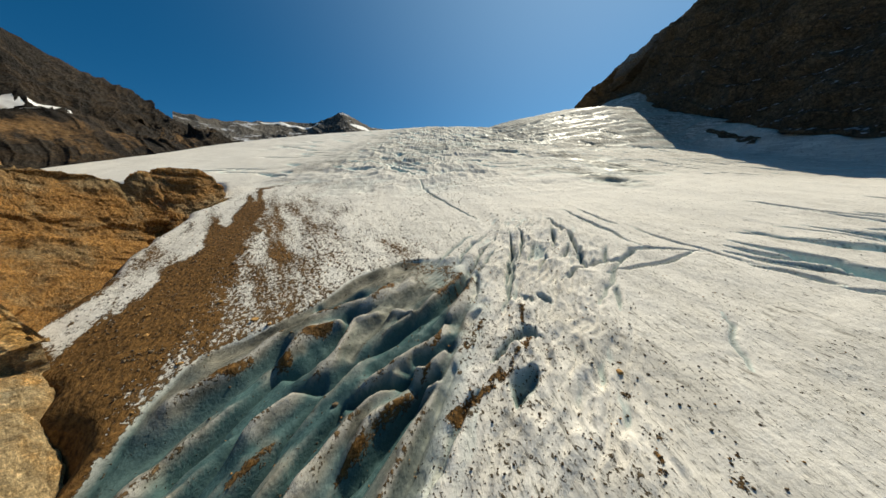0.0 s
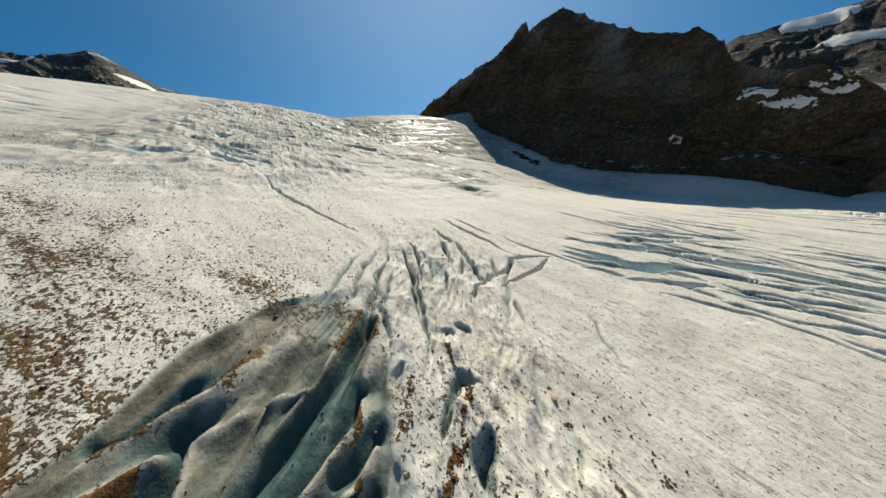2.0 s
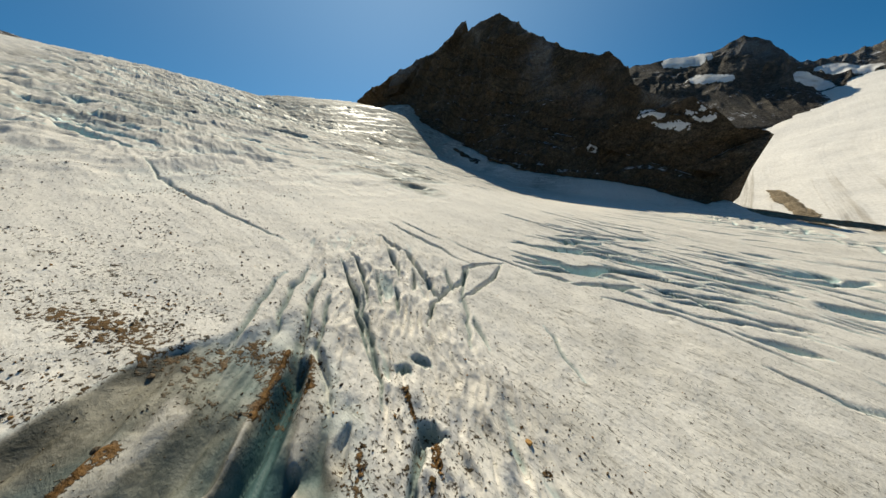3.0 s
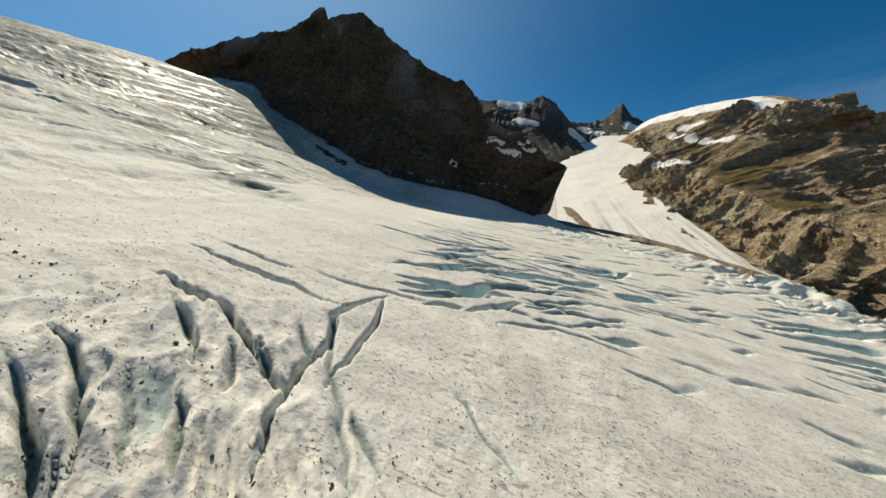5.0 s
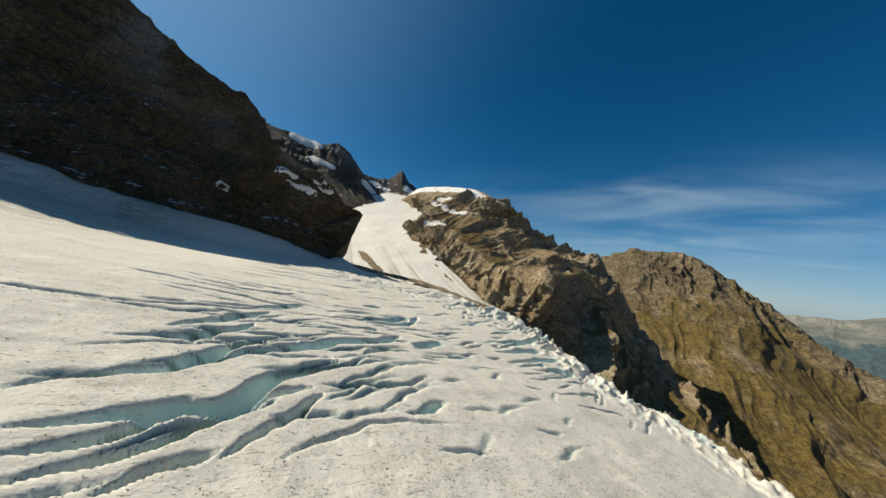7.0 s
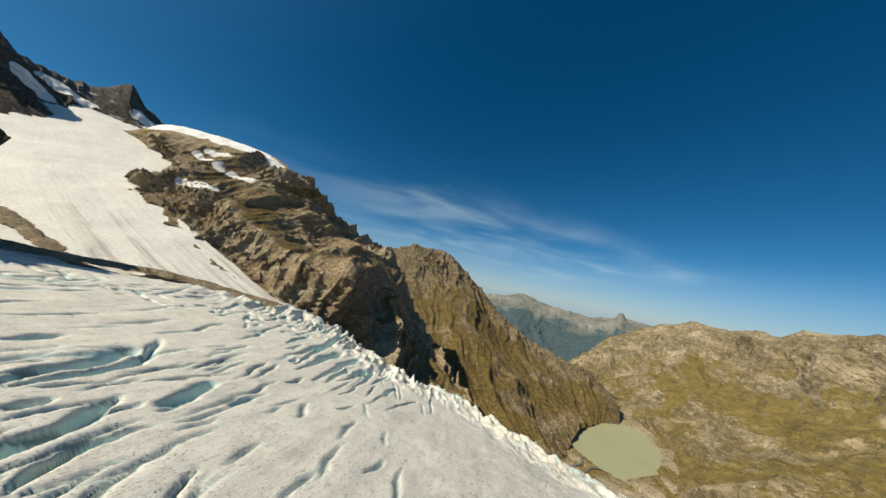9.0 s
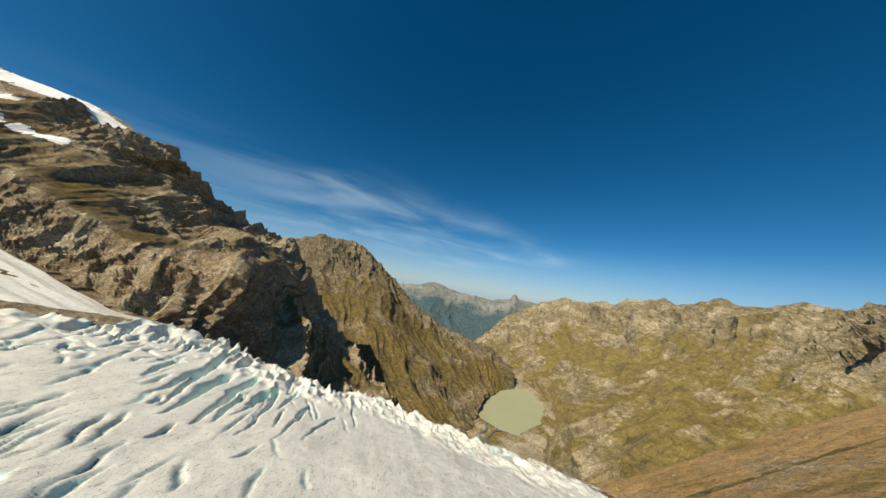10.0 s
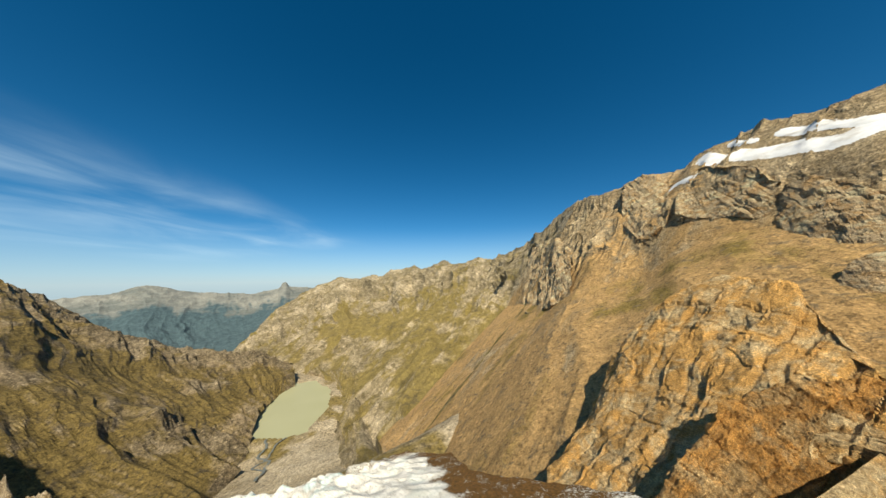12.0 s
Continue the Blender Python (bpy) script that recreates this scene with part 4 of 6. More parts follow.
ice[here] = np.maximum(ice[here] * (1 - shown), shown * (1 - 0.5 * smooth(0.72, 0.95, rise + 0.16 * ply + 0.14 * fbm(P0[here], 2.2, 3))))
murk = np.clip(rumpled * 0.45, 0, 1)
tone = fbm(P0[here] + 20, 3.5, 3)
teal = np.clip(1.3 * teal_by * smooth(0.95, 0.45, rise + 0.3 * tone), 0, 1)
murk[here] = np.maximum(murk[here], shown * (1 - 0.22 * teal))
tint_mix[here] = np.maximum(tint_mix[here] * (1 - shown), shown * np.clip(1.4 * teal * smooth(0.88, 0.42, rise + 0.2 * tone + 0.12 * ply), 0, 1))
# rolling surface, and broken ice on the upper slopes and by the front
edge = outline_distance(X + fbm(P0, 14, 3) * 5, Y + fbm(P0 + 31, 14, 3) * 5, OUTLINE)
front = smooth(-60, -8, edge) * smooth(-60, -140, Y) * smooth(-50, 20, X)
fall = smooth(180, 300, Y) * smooth(-20, 120, 190 - np.abs(X - 60))
P1 = np.stack([WX, WY, 0 * X], -1)
relief += fbm(P1, 38, 3) * 1.1 + fbm(P1, 6, 3) * 0.22 + fbm(P1, 1.4, 2) * 0.07 + fbm(P1, 0.6, 2) * 0.035 * smooth(75, 40, X)
along = np.stack([X * 0.96 + Y * 0.26, (Y * 0.96 - X * 0.26) * 0.1, 0 * X], -1)
relief += fbm(along, 2.6, 3) * 0.10 + fbm(along, 11, 2) * 0.3
fins = fbm(np.stack([(WX * 0.9 + WY * 0.43), (WY * 0.9 - WX * 0.43) * 0.45, 0 * X], -1), 7.5, 2, True)
relief += front * (fins * 5.2 + fbm(P1 + 8, 3.2, 2, True) * 0.9 * smooth(200, 150, X) - 1.2) + fall * fbm(P1 * np.array([0.7, 1.4, 1]), 24, 4, True) * 4.5
upper = smooth(95, 165, Y) * smooth(170, 40, X) * smooth(-130, -85, X - 0.12 * Y)
broken_by = fbm(np.stack([(WX + 0.3 * WY) * 0.42, (WY - 0.3 * WX), 0 * X], -1) + 210, 15, 4, True)
relief += upper * (broken_by * 3.2 + 1.2 * fbm(P1 + 140, 6, 3, True)) * smooth(-0.7, 0.1, fbm(P0 + 77, 70, 3))
ice = np.maximum(ice, upper * 0.25 * smooth(0.1, -0.2, broken_by))
ice = np.maximum(ice, front * smooth(0.25, -0.3, fbm(P1, 8, 3, True)) * 0.7)
drop = smooth(0, 9, edge) * 16 + np.maximum(edge, 0) * np.where(Y < -60, 2.2, 0.35) + np.where(Y < -60, 0, -0.0)
drop = drop * (1 - 0.7 * smooth(-20, -30, X) * smooth(80, 60, Y) * smooth(0, 12, Y))
Zice = base + relief - cut - drop
# grit and mud along the margin
flow = np.stack([(WX * 0.8 + WY * 0.6) * 0.9, (WY * 0.8 - WX * 0.6) * 0.16, 0 * X], -1)
streaky = fbm(flow, 3.2, 4, gain=0.6)
bx, by = WX + fbm(P0, 20, 3) * 4 + streaky * 9, WY + fbm(P0 + 7, 20, 3) * 4
middle = np.interp(by, [14, 22, 30, 38, 46, 55, 68, 90, 135], [-42, -47, -49, -52, -53, -55, -58, -68, -84])  # the muddy band
wide_by = np.interp(by, [14, 30, 38, 46, 55, 68, 90, 140], [7.5, 8.5, 9.5, 8.5, 7.5, 6, 5, 3])
off = np.abs(bx - middle) / wide_by
band = smooth(1.25, 0.55, off) * smooth(155, 110, by)
beside = np.exp(-(((bx - middle - 14) / 26) ** 2)) * smooth(170, 95, by) * smooth(8, 30, by)
dirt = np.clip(band * 0.9 + 0.32 * beside + 0.26 * smooth(60, -25, X) * smooth(140, 60, Y) * smooth(-30, 20, Y) + 0.5 * smooth(-16, -2, edge) * smooth(-40, -90, Y) * smooth(30, -10, X), 0, 1)
dirt = np.clip(dirt + 0.55 * streaky * smooth(0.1, 0.35, dirt) * smooth(150, 110, Y), 0, 1)
dirt = np.maximum(dirt, 0.14 * smooth(130, 30, Y))
dirt = np.maximum(dirt, 0.33 * smooth(10, -50, X) * smooth(-130, -90, X) * smooth(90, 130, Y) * smooth(290, 200, Y) * smooth(-0.15, 0.25, fbm(P1 * np.array([0.5, 1, 1]) + 19, 22, 4)))
dirt = np.maximum(dirt, 0.3 * smooth(45, 25, X) * smooth(60, 35, Y) * smooth(-30, 5, Y) * smooth(-0.15, 0.25, fbm(flow, 5, 3)))


def along_line(points, half):
    """1 near a line on the plan, ragged."""
    near = np.full(X.shape, 1e9)
    for (ax_, ay_), (bx_, by_) in zip(points, points[1:]):
        ex, ey = bx_ - ax_, by_ - ay_
        t = np.clip(((X - ax_) * ex + (Y - ay_) * ey) / (ex * ex + ey * ey), 0, 1)
        near = np.minimum(near, np.hypot(X - ax_ - t * ex, Y - ay_ - t * ey))
    return smooth(1.0, 0.35, near / half + 0.5 * fbm(P0, 1.8, 3))


loose = 0.8 * smooth(0.05, 0.4, fbm(P0 + 12, 1.6, 3))
stripe = np.maximum.reduce([along_line([(14, 35), (10.5, 31), (6.5, 28), (2, 25)], 0.95), loose * along_line([(2, 25), (-2, 20), (-6, 14)], 1.8), along_line([(14.5, 41), (13.6, 38)], 0.6), along_line([(7.5, 38.5), (4, 33.5)], 0.9), loose * along_line([(24, 30), (21, 20), (17, 12)], 1.6), loose * along_line([(16.5, 23), (15, 16), (13, 8)], 2.6), along_line([(20.5, 20), (20, 18)], 1.0), loose * along_line([(30, 28), (27, 19), (24, 12)], 1.6)])
stripe = stripe * smooth(-0.45, -0.1, fbm(P0 + 33, 2.2, 3))
dirt = np.maximum(dirt, stripe * 0.8)
dirt = np.maximum(dirt, 0.95 * smooth(-3, 1, edge) * smooth(-20, -28, X) * smooth(70, 50, Y) * smooth(0, 10, Y))
corner = smooth(5, -5, X + 30 - (Y + 127) * 0.52 + 9 * fbm(P0, 9, 4)) * smooth(-5, -40, Y)  # debris over the western corner of the front
dirt = np.maximum(dirt, corner * (0.62 + 0.3 * smooth(-0.25, 0.2, fbm(P0 + 14, 5, 3))))
gritty = np.maximum.reduce([along_line([(-17, 41.7), (-18.7, 39.4), (-21, 38.8)], 0.9), along_line([(-22.3, 33.9), (-25.5, 33.7), (-30, 32)], 1.3), along_line([(0.7, 37.9), (-0.6, 34.2)], 0.7), along_line([(-1, 31.4), (-6, 26), (-10, 21)], 0.6), along_line([(-12, 33), (-16, 27), (-21, 21)], 0.6), along_line([(-9, 50), (-15, 47), (-21, 43.5)], 1.1)])
dirt = np.where(hollow > 0.5, np.minimum(dirt, 0.1), dirt) + hollow * (0.42 * smooth(0.6, 0.95, torn) * smooth(-0.05, 0.3, fbm(P0 + 60, 5, 3)) + 0.38 * smooth(34, 44, run) * smooth(-0.3, 0.15, fbm(P0 + 66, 3, 3)) * smooth(-12, -26, 0.8 * X - 0.6 * Y) + 0.6 * gritty * smooth(0.35, 0.7, torn))
crust = 0.25 + 0.75 * smooth(115, 55, Y)
crust = crust + 1.0 * smooth(90, 45, X) * smooth(50, 10, Y)
# grey bands of old ice across the upper slopes
grey, ragged = np.zeros_like(X), fbm(P1, 25, 3)
for line, half, _ in STREAKS:
    p = np.array(line, float)
    for a, b_ in zip(p, p[1:]):
        e = b_ - a
        t = np.clip(((WX - a[0]) * e[0] + (WY - a[1]) * e[1]) / (e @ e), 0, 1)
        near = np.hypot(WX - a[0] - t * e[0], WY - a[1] - t * e[1])
        grey = np.maximum(grey, smooth(half * 3.4, half * 0.7, near + ragged * half * 1.2))
grey = np.maximum(grey, 0.85 * smooth(330, 440, Y) * smooth(40, 120, X))
tear = fbm(np.stack([(WX + WY * 0.35) * 0.16, WY - WX * 0.1, 0 * X], -1), 7.0, 4)
grey = np.maximum(grey, 0.75 * fall * smooth(-0.05, 0.3, fbm(P1 + 400, 90, 3)))
ice = np.maximum(ice, grey * smooth(-0.1, 0.25, tear) * 0.9)
murk = np.maximum(murk, grey * 0.75)
grey = np.maximum(grey, 0.65 * smooth(150, 230, Y) * smooth(0.0, 0.35, fbm(P1 * np.array([0.5, 1, 1]) + 90, 60, 4)))
grey = np.maximum(grey, 0.34 * smooth(115, 210, Y)) * smooth(-170, -95, X - 0.1 * Y)
Zice -= grey * smooth(0.0, 0.35, tear) * 1.6
# the wide crevasses' lips are melted round
melted = Zice.copy()
melted[1:-1, 1:-1] = (4 * Zice[1:-1, 1:-1] + 2 * (Zice[:-2, 1:-1] + Zice[2:, 1:-1] + Zice[1:-1, :-2] + Zice[1:-1, 2:]) + Zice[:-2, :-2] + Zice[2:, 2:] + Zice[:-2, 2:] + Zice[2:, :-2]) / 16
open_ice = smooth(55, 80, X) * smooth(150, 110, Y) * smooth(-110, -70, Y)
Zice = Zice + (melted - Zice) * np.maximum(0.35 * open_ice, 0.8 * hollow)
keep = edge < 26
faces = grid_faces(*X.shape)
faces = faces[keep.ravel()[faces].all(1)]
used = np.unique(faces)
remap = np.zeros(X.size, int)
remap[used] = np.arange(len(used))
V = np.stack([X, Y, Zice], -1).reshape(-1, 3)[used]
glacier = mesh_object("glacier", V, remap[faces], GLACIER, attrs={"grey": grey.ravel()[used], "tint_mix": tint_mix.ravel()[used], "murk": murk.ravel()[used], "ice": ice.ravel()[used], "dirt": dirt.ravel()[used], "crust": crust.ravel()[used]})
tagged(glacier, "pale weathered glacier with grit, crevasses and blue-green broken ice", "glacier", kind="structure")

# ---- the mountains ----
DARK_CREST = [(437, 868, 290), (494, 717, 334), (526, 581, 356), (514, 475, 368), (509, 498, 345), (517, 439, 365), (525, 398, 358), (513, 314, 292), (495, 235, 236), (473, 154, 192), (445, 121, 139), (431, 66, 106), (419, 20, 71), (430, -8, 61), (410, 2, 28), (413, 22, -2)]
PEAK_CREST = [(1274, 435, 271), (1219, 331, 424), (1230, 230, 422), (1198, 111, 400), (1195, 49, 416), (1205, -6, 386), (1248, -69, 334), (1312, -140, 337), (1332, -188, 354), (1338, -221, 385), (1322, -256, 416), (1326, -300, 367), (1318, -360, 336)]
PEAK_FOOT = [(888, 211, 120), (956, 38, 131), (998, -82, 147), (1078, -172, 201), (1106, -260, 218), (1088, -315, 231)]
SIDE_LEFT = [(1329, -61, 298), (1053, 21, 154), (812, 46, 59), (613, 54, 2), (435, 65, -30)]
SIDE_RIGHT = [(1269, -366, 309), (1046, -288, 215), (794, -291, 114), (783, -173, 91), (579, -169, 28), (443, -183, -18), (359, -184, -41), (317, -191, -49)]
EAST_CREST = [(1154, -251, 256), (1083, -288, 287), (950, -357, 284), (852, -406, 268), (777, -428, 241), (688, -415, 197), (649, -420, 193), (621, -427, 183), (636, -494, 154), (611, -599, 109), (566, -701, 80), (511, -727, -4), (419, -721, -105), (291, -675, -196), (188, -600, -240)]
EAST_FOOT = [(1116, -231, 207), (806, -257, 115), (705, -159, 75), (493, -171, -2), (393, -188, -33), (327, -194, -51), (332, -216, -63), (298, -279, -110), (236, -322, -160), (197, -406, -214), (182, -492, -236), (174, -587, -251)]
BACK_CREST = [(1288, -1405, 104), (1139, -1518, 146), (943, -1518, 202), (786, -1708, 201), (584, -1789, 46), (380, -1832, -111), (130, -1793, -250), (-74, -1729, -315), (-211, -1659, -333), (-283, -1485, -353)]
BACK_FOOT = [(682, -848, -360), (394, -802, -406), (245, -728, -416), (141, -693, -410), (62, -733, -410), (4, -866, -412), (-52, -1129, -425), (-157, -1333, -413), (-296, -1435, -369)]
VSIDE_CREST = [(-57, -2278, -458), (-234, -2532, -379), (-508, -2812, -180), (-804, -2844, -22), (-1005, -2698, 78), (-1131, -2533, 48), (-1198, -2398, 95), (-1245, -2284, 81), (-1285, -2187, 142), (-1365, -2092, 132), (-1428, -1999, 168), (-1472, -1932, 130), (-1539, -1807, 168), (-1572, -1722, 201), (-1585, -1650, 169), (-1578, -1508, 157), (-1565, -1341, 194), (-1498, -1152, 186), (-1418, -1000, 195), (-1351, -892, 200), (-1084, -619, 209), (-865, -403, 247), (-729, -266, 259)]
WEST_CREST = [(-865, -403, 247), (-729, -266, 259), (-649, -190, 242), (-626, -75, 251), (-602, -33, 240), (-576, -3, 257), (-529, 67, 262), (-499, 105, 243), (-469, 148, 238), (-471, 325, 233)]
HILL_CREST = [(-469, 148, 238), (-471, 325, 233), (-470, 367, 229), (-482, 420, 228), (-504, 490, 225), (-544, 579, 234), (-576, 716, 233)]
VSIDE_MID = [(-57, -2223, -473), (-209, -2218, -432), (-433, -2188, -383), (-626, -2042, -304), (-805, -1701, -257), (-977, -1552, -186), (-1049, -1315, -144), (-963, -985, -131), (-856, -731, -106), (-751, -543, -68), (-634, -393, -40)]
WEST_MID = [(-751, -543, -68), (-634, -393, -40), (-541, -274, -17), (-449, -186, 14), (-435, -88, 33), (-420, -37, 64), (-411, 4, 83), (-388, 48, 87), (-355, 75, 79), (-331, 99, 72), (-405, 264, 122)]
HILL_MID = [(-331, 99, 72), (-405, 264, 122), (-403, 300, 126), (-414, 348, 135), (-421, 400, 145), (-449, 481, 164), (-512, 644, 206)]
VSIDE_LOW = [(-57, -2169, -486), (-140, -1811, -446), (-260, -1600, -445), (-430, -1430, -410), (-480, -1250, -398), (-450, -1090, -400), (-350, -860, -380), (-280, -700, -345), (-223, -526, -299), (-162, -342, -228)]
WEST_LOW = [(-223, -526, -299), (-162, -342, -228), (-121, -220, -160), (-85, -120, -95), (-115, -70, -60), (-130, -20, -38), (-135, 20, -25), (-140, 60, -14), (-150, 90, -4), (-175, 130, 8), (-230, 160, 22), (-290, 195, 36), (-333, 209, 62)]
HILL_LOW = [(-290, 195, 36), (-333, 209, 62), (-332, 242, 77), (-332, 285, 96), (-339, 320, 107), (-344, 368, 122), (-385, 485, 156)]
VSIDE_FOOT = [(-60, -2108, -525), (-131, -1749, -482), (-250, -1540, -470), (-400, -1410, -449), (-430, -1250, -440), (-400, -1090, -437), (-290, -880, -420), (-225, -700, -376), (-185, -511, -309), (-129, -332, -232), (-40, -190, -150)]
WEST_FOOT = [(-129, -332, -232), (-40, -190, -150), (-5, -120, -110), (5, -70, -85), (0, -20, -70), (-10, 20, -55), (-30, 50, -45), (-60, 80, -30), (-80, 120, -15), (-130, 160, 0), (-200, 200, 15), (-280, 180, 15)]
HILL_FOOT = [(-200, 200, 15), (-280, 180, 15), (-270, 230, 25), (-250, 300, 40), (-250, 350, 55), (-280, 400, 70), (-320, 500, 90)]
REAR_CREST = [(-811, 875, 367), (-759, 924, 358), (-716, 1017, 372), (-692, 1145, 407), (-562, 1212, 414), (-433, 1106, 384), (-352, 1076, 395), (-308, 1097, 372), (-272, 1165, 359), (-177, 1236, 359), (-115, 1243, 361), (-3, 1257, 331)]
REAR_FOOT = [(-539, 561, 179), (-452, 630, 189), (-331, 700, 197), (-248, 732, 201), (-111, 766, 199), (14, 776, 192)]
FAR_CREST = [(1572, -4326, -174), (1188, -4443, -116), (746, -4532, -50), (494, -4563, 28), (58, -4581, -80), (-504, -4544, -117), (-800, -4425, -66), (-845, -4400, 12), (-875, -4383, 34), (-925, -4380, -40), (-1057, -4389, -52), (-1355, -4354, -70), (-1896, -4140, -36)]
FAR_FOOT = [(916, -2747, -775), (223, -2860, -805), (-137, -2761, -775), (-567, -2602, -727), (-1086, -2326, -645)]
CRAG_A_TOP = [(-82, -65, -64), (-125, -59, -41), (-143, -48, -9), (-153, -22, 19), (-153, 3, 33), (-134, 27, 30), (-110, 34, 13), (-92, 37, 3), (-79, 42, -4)]
CRAG_A_MID = [(-60, -62, -61), (-80, -51, -46), (-91, -37, -31), (-93, -21, -18), (-92, -2, -8), (-89, 14, 0), (-86, 25, -2), (-77, 33, -7), (-69, 39, -7)]
CRAG_A_LOW = [(-30, -58, -58), (-36, -42, -52), (-39, -27, -46), (-40, -17, -39), (-49, -6, -31), (-61, 7, -20), (-66, 20, -14), (-63, 29, -14), (-57, 35, -12)]
CRAG_B_TOP = [(-20, -18, -35), (-35, -13, -29), (-50, -5, -19), (-62, 4, -9), (-72, 15, -3), (-78, 25, -1), (-81, 34, 1), (-83, 45, 0)]
CRAG_B_LOW = [(-7, -15, -36), (-16, -9, -37), (-23, -3, -38), (-32, 3, -40), (-42, 11, -39), (-51, 21, -35), (-56, 35, -28)]
CRAG_C_TOP = [(-103, 59, 18), (-105, 66, 21), (-104, 71, 22), (-103, 78, 22), (-100, 85, 19), (-95, 88, 14), (-92, 90, 8), (-91, 89, 3)]
CRAG_C_MID = [(-93, 50, 3), (-94, 60, 3), (-93, 69, 2), (-91, 77, -0), (-90, 83, -2), (-91, 90, 2)]
CRAG_C_LOW = [(-66, 33, -12), (-70, 42, -15), (-75, 51, -12), (-78, 61, -9), (-84, 74, -5), (-90, 89, 1)]
CRAG_D_TOP = [(-123, 105, 20), (-119, 109, 27), (-115, 116, 29), (-105, 121, 28), (-98, 122, 21), (-94, 119, 15)]
CRAG_D_LOW = [(-106, 88, 1), (-97, 89, -1), (-93, 93, 2), (-92, 102, 8), (-92, 110, 12), (-92, 117, 14)]
CRAG_E_TOP = [(-72, 36, -12), (-65, 35, -14), (-59, 35, -16), (-51, 31, -19), (-46, 28, -22), (-41, 24, -24), (-36, 21, -24)]
CRAG_E_LOW = [(-35, 15, -20), (-33, 15, -21), (-33, 16, -22), (-32, 18, -24)]


def valley_level(x, y):
    z = -437 + 60 * smooth(-900, -600, y) + 130 * smooth(-650, -350, y) + 90 * smooth(-400, -260, y)
    z = z - 60 * smooth(-1500, -1900, y) - 280 * smooth(-1800, -2700, y)
    return np.where(y > -240, -157 - 0 * y, z)


def mountain(name, label, lines, nu, nv, material, size, amp, seed, category="mountain", **more):
    ob = thing(name, label, category)
    v, bare = craggy(loft(lines, nu, nv), size, amp, seed, **more)
    slope = mesh_object("slope", v.reshape(-1, 3), grid_faces(nu, nv), material, ob, bare, smooth_shade=False)
    return ob, v, slope


def back_side(ob, v, away, down, material, n=14):
    """The far side, from the crest down."""
    f = np.linspace(0, 1, n)[None, :, None]
    b = v[:, :1] + f * np.array([away[0], away[1], -down]) + np.sin(f * np.pi) * np.array([0, 0, 10.0])
    b = b + normals_of(b) * (ridges(b, 120, 5) * 14)[..., None] * smooth(0, 0.15, f)
    flat_v = np.zeros((v.shape[0], n))
    return mesh_object("back_slope", b.reshape(-1, 3), grid_faces(v.shape[0], n), material, ob, {"bare": flat_v + 0.8, "streak": flat_v}, smooth_shade=False)


def apron(line, goal, share):
    """The foot of a slope, spread out towards a place on the valley floor and just under it."""
    q = np.array(line, float)
    q[:, :2] += (np.array(goal, float) - q[:, :2]) * np.linspace(share[0], share[1], len(q))[:, None]
    q[:, 2] = np.minimum(valley_level(q[:, 0], q[:, 1]) - 8, q[:, 2] - 4)
    return [tuple(r) for r in q]


def sunk(line, down):
    return [(x, y, z - down) for x, y, z in line]


dark, dark_v, _ = mountain("dark_mountain", "dark shaded rock mountain dusted with snow above the glacier", [DARK_CREST, between(DARK_CREST, DARK_FOOT, 0.5, (8, 0, -14), 20), sunk(DARK_FOOT, 4), sunk(DARK_FOOT, 40)], 430, 220, DARK_ROCK, 110, 24, 11.0, ends=(0, 1), steps=26, dip=(0.3, -0.2), bare_by=[(0.0, 1.0), (1.0, 1.0)])
back_side(dark, dark_v, (420, 120), 420, DARK_ROCK)
peaks, peaks_v, _ = mountain("far_peaks", "grey pointed peaks with snow between them", [PEAK_CREST, between(PEAK_CREST, PEAK_FOOT, 0.45, (0, 0, -25)), PEAK_FOOT, sunk(PEAK_FOOT, 120)], 320, 140, PEAK_ROCK, 110, 20, 40.0)
back_side(peaks, peaks_v, (500, 0), 500, PEAK_ROCK)
side = thing("side_glacier", "white tongue of side glacier streaked with grit", "glacier")
v = loft([SIDE_LEFT, between(SIDE_LEFT, SIDE_RIGHT, 0.5, (0, 0, 3)), SIDE_RIGHT], 200, 70)
v[..., 2] += fbm(v, 60, 3) * 3 + fbm(v, 12, 2) * 0.6
side_v = v
across_by, way_by = np.tile(np.linspace(0, 1, 70), (200, 1)), np.tile(np.linspace(0, 1, 200)[:, None], (1, 70))
for name, a, b in (("upper_snowfield", 0, 80), ("ice_tongue", 79, 200)):
    mesh_object(name, v[a:b].reshape(-1, 3), grid_faces(b - a, 70), SIDE_SNOW, side, {"across": across_by[a:b], "way": way_by[a:b]})
east, east_v, _ = mountain("east_ridge", "brown rock ridge with snow patches falling to the valley", [EAST_CREST, between(EAST_CREST, EAST_FOOT, 0.35, (-20, 30, -10)), between(EAST_CREST, EAST_FOOT, 0.75, (-20, 20, 8)), EAST_FOOT, sunk(EAST_FOOT, 60)], 550, 240, BROWN_ROCK, 105, 29, 3.0, jag=0.8, calm=[(1080, -290, 130), (960, -352, 120), (860, -400, 90), (780, -425, 60)], gully=1.35, steps=20, dip=(1.1, -0.9), rough=0.85, bare_by=[(0.0, 1.0), (0.16, 0.9), (0.26, 0.2), (0.46, 0.1), (0.56, 1.0), (1.0, 1.0)])
back_side(east, east_v, (220, -420), 520, BROWN_ROCK, 30)
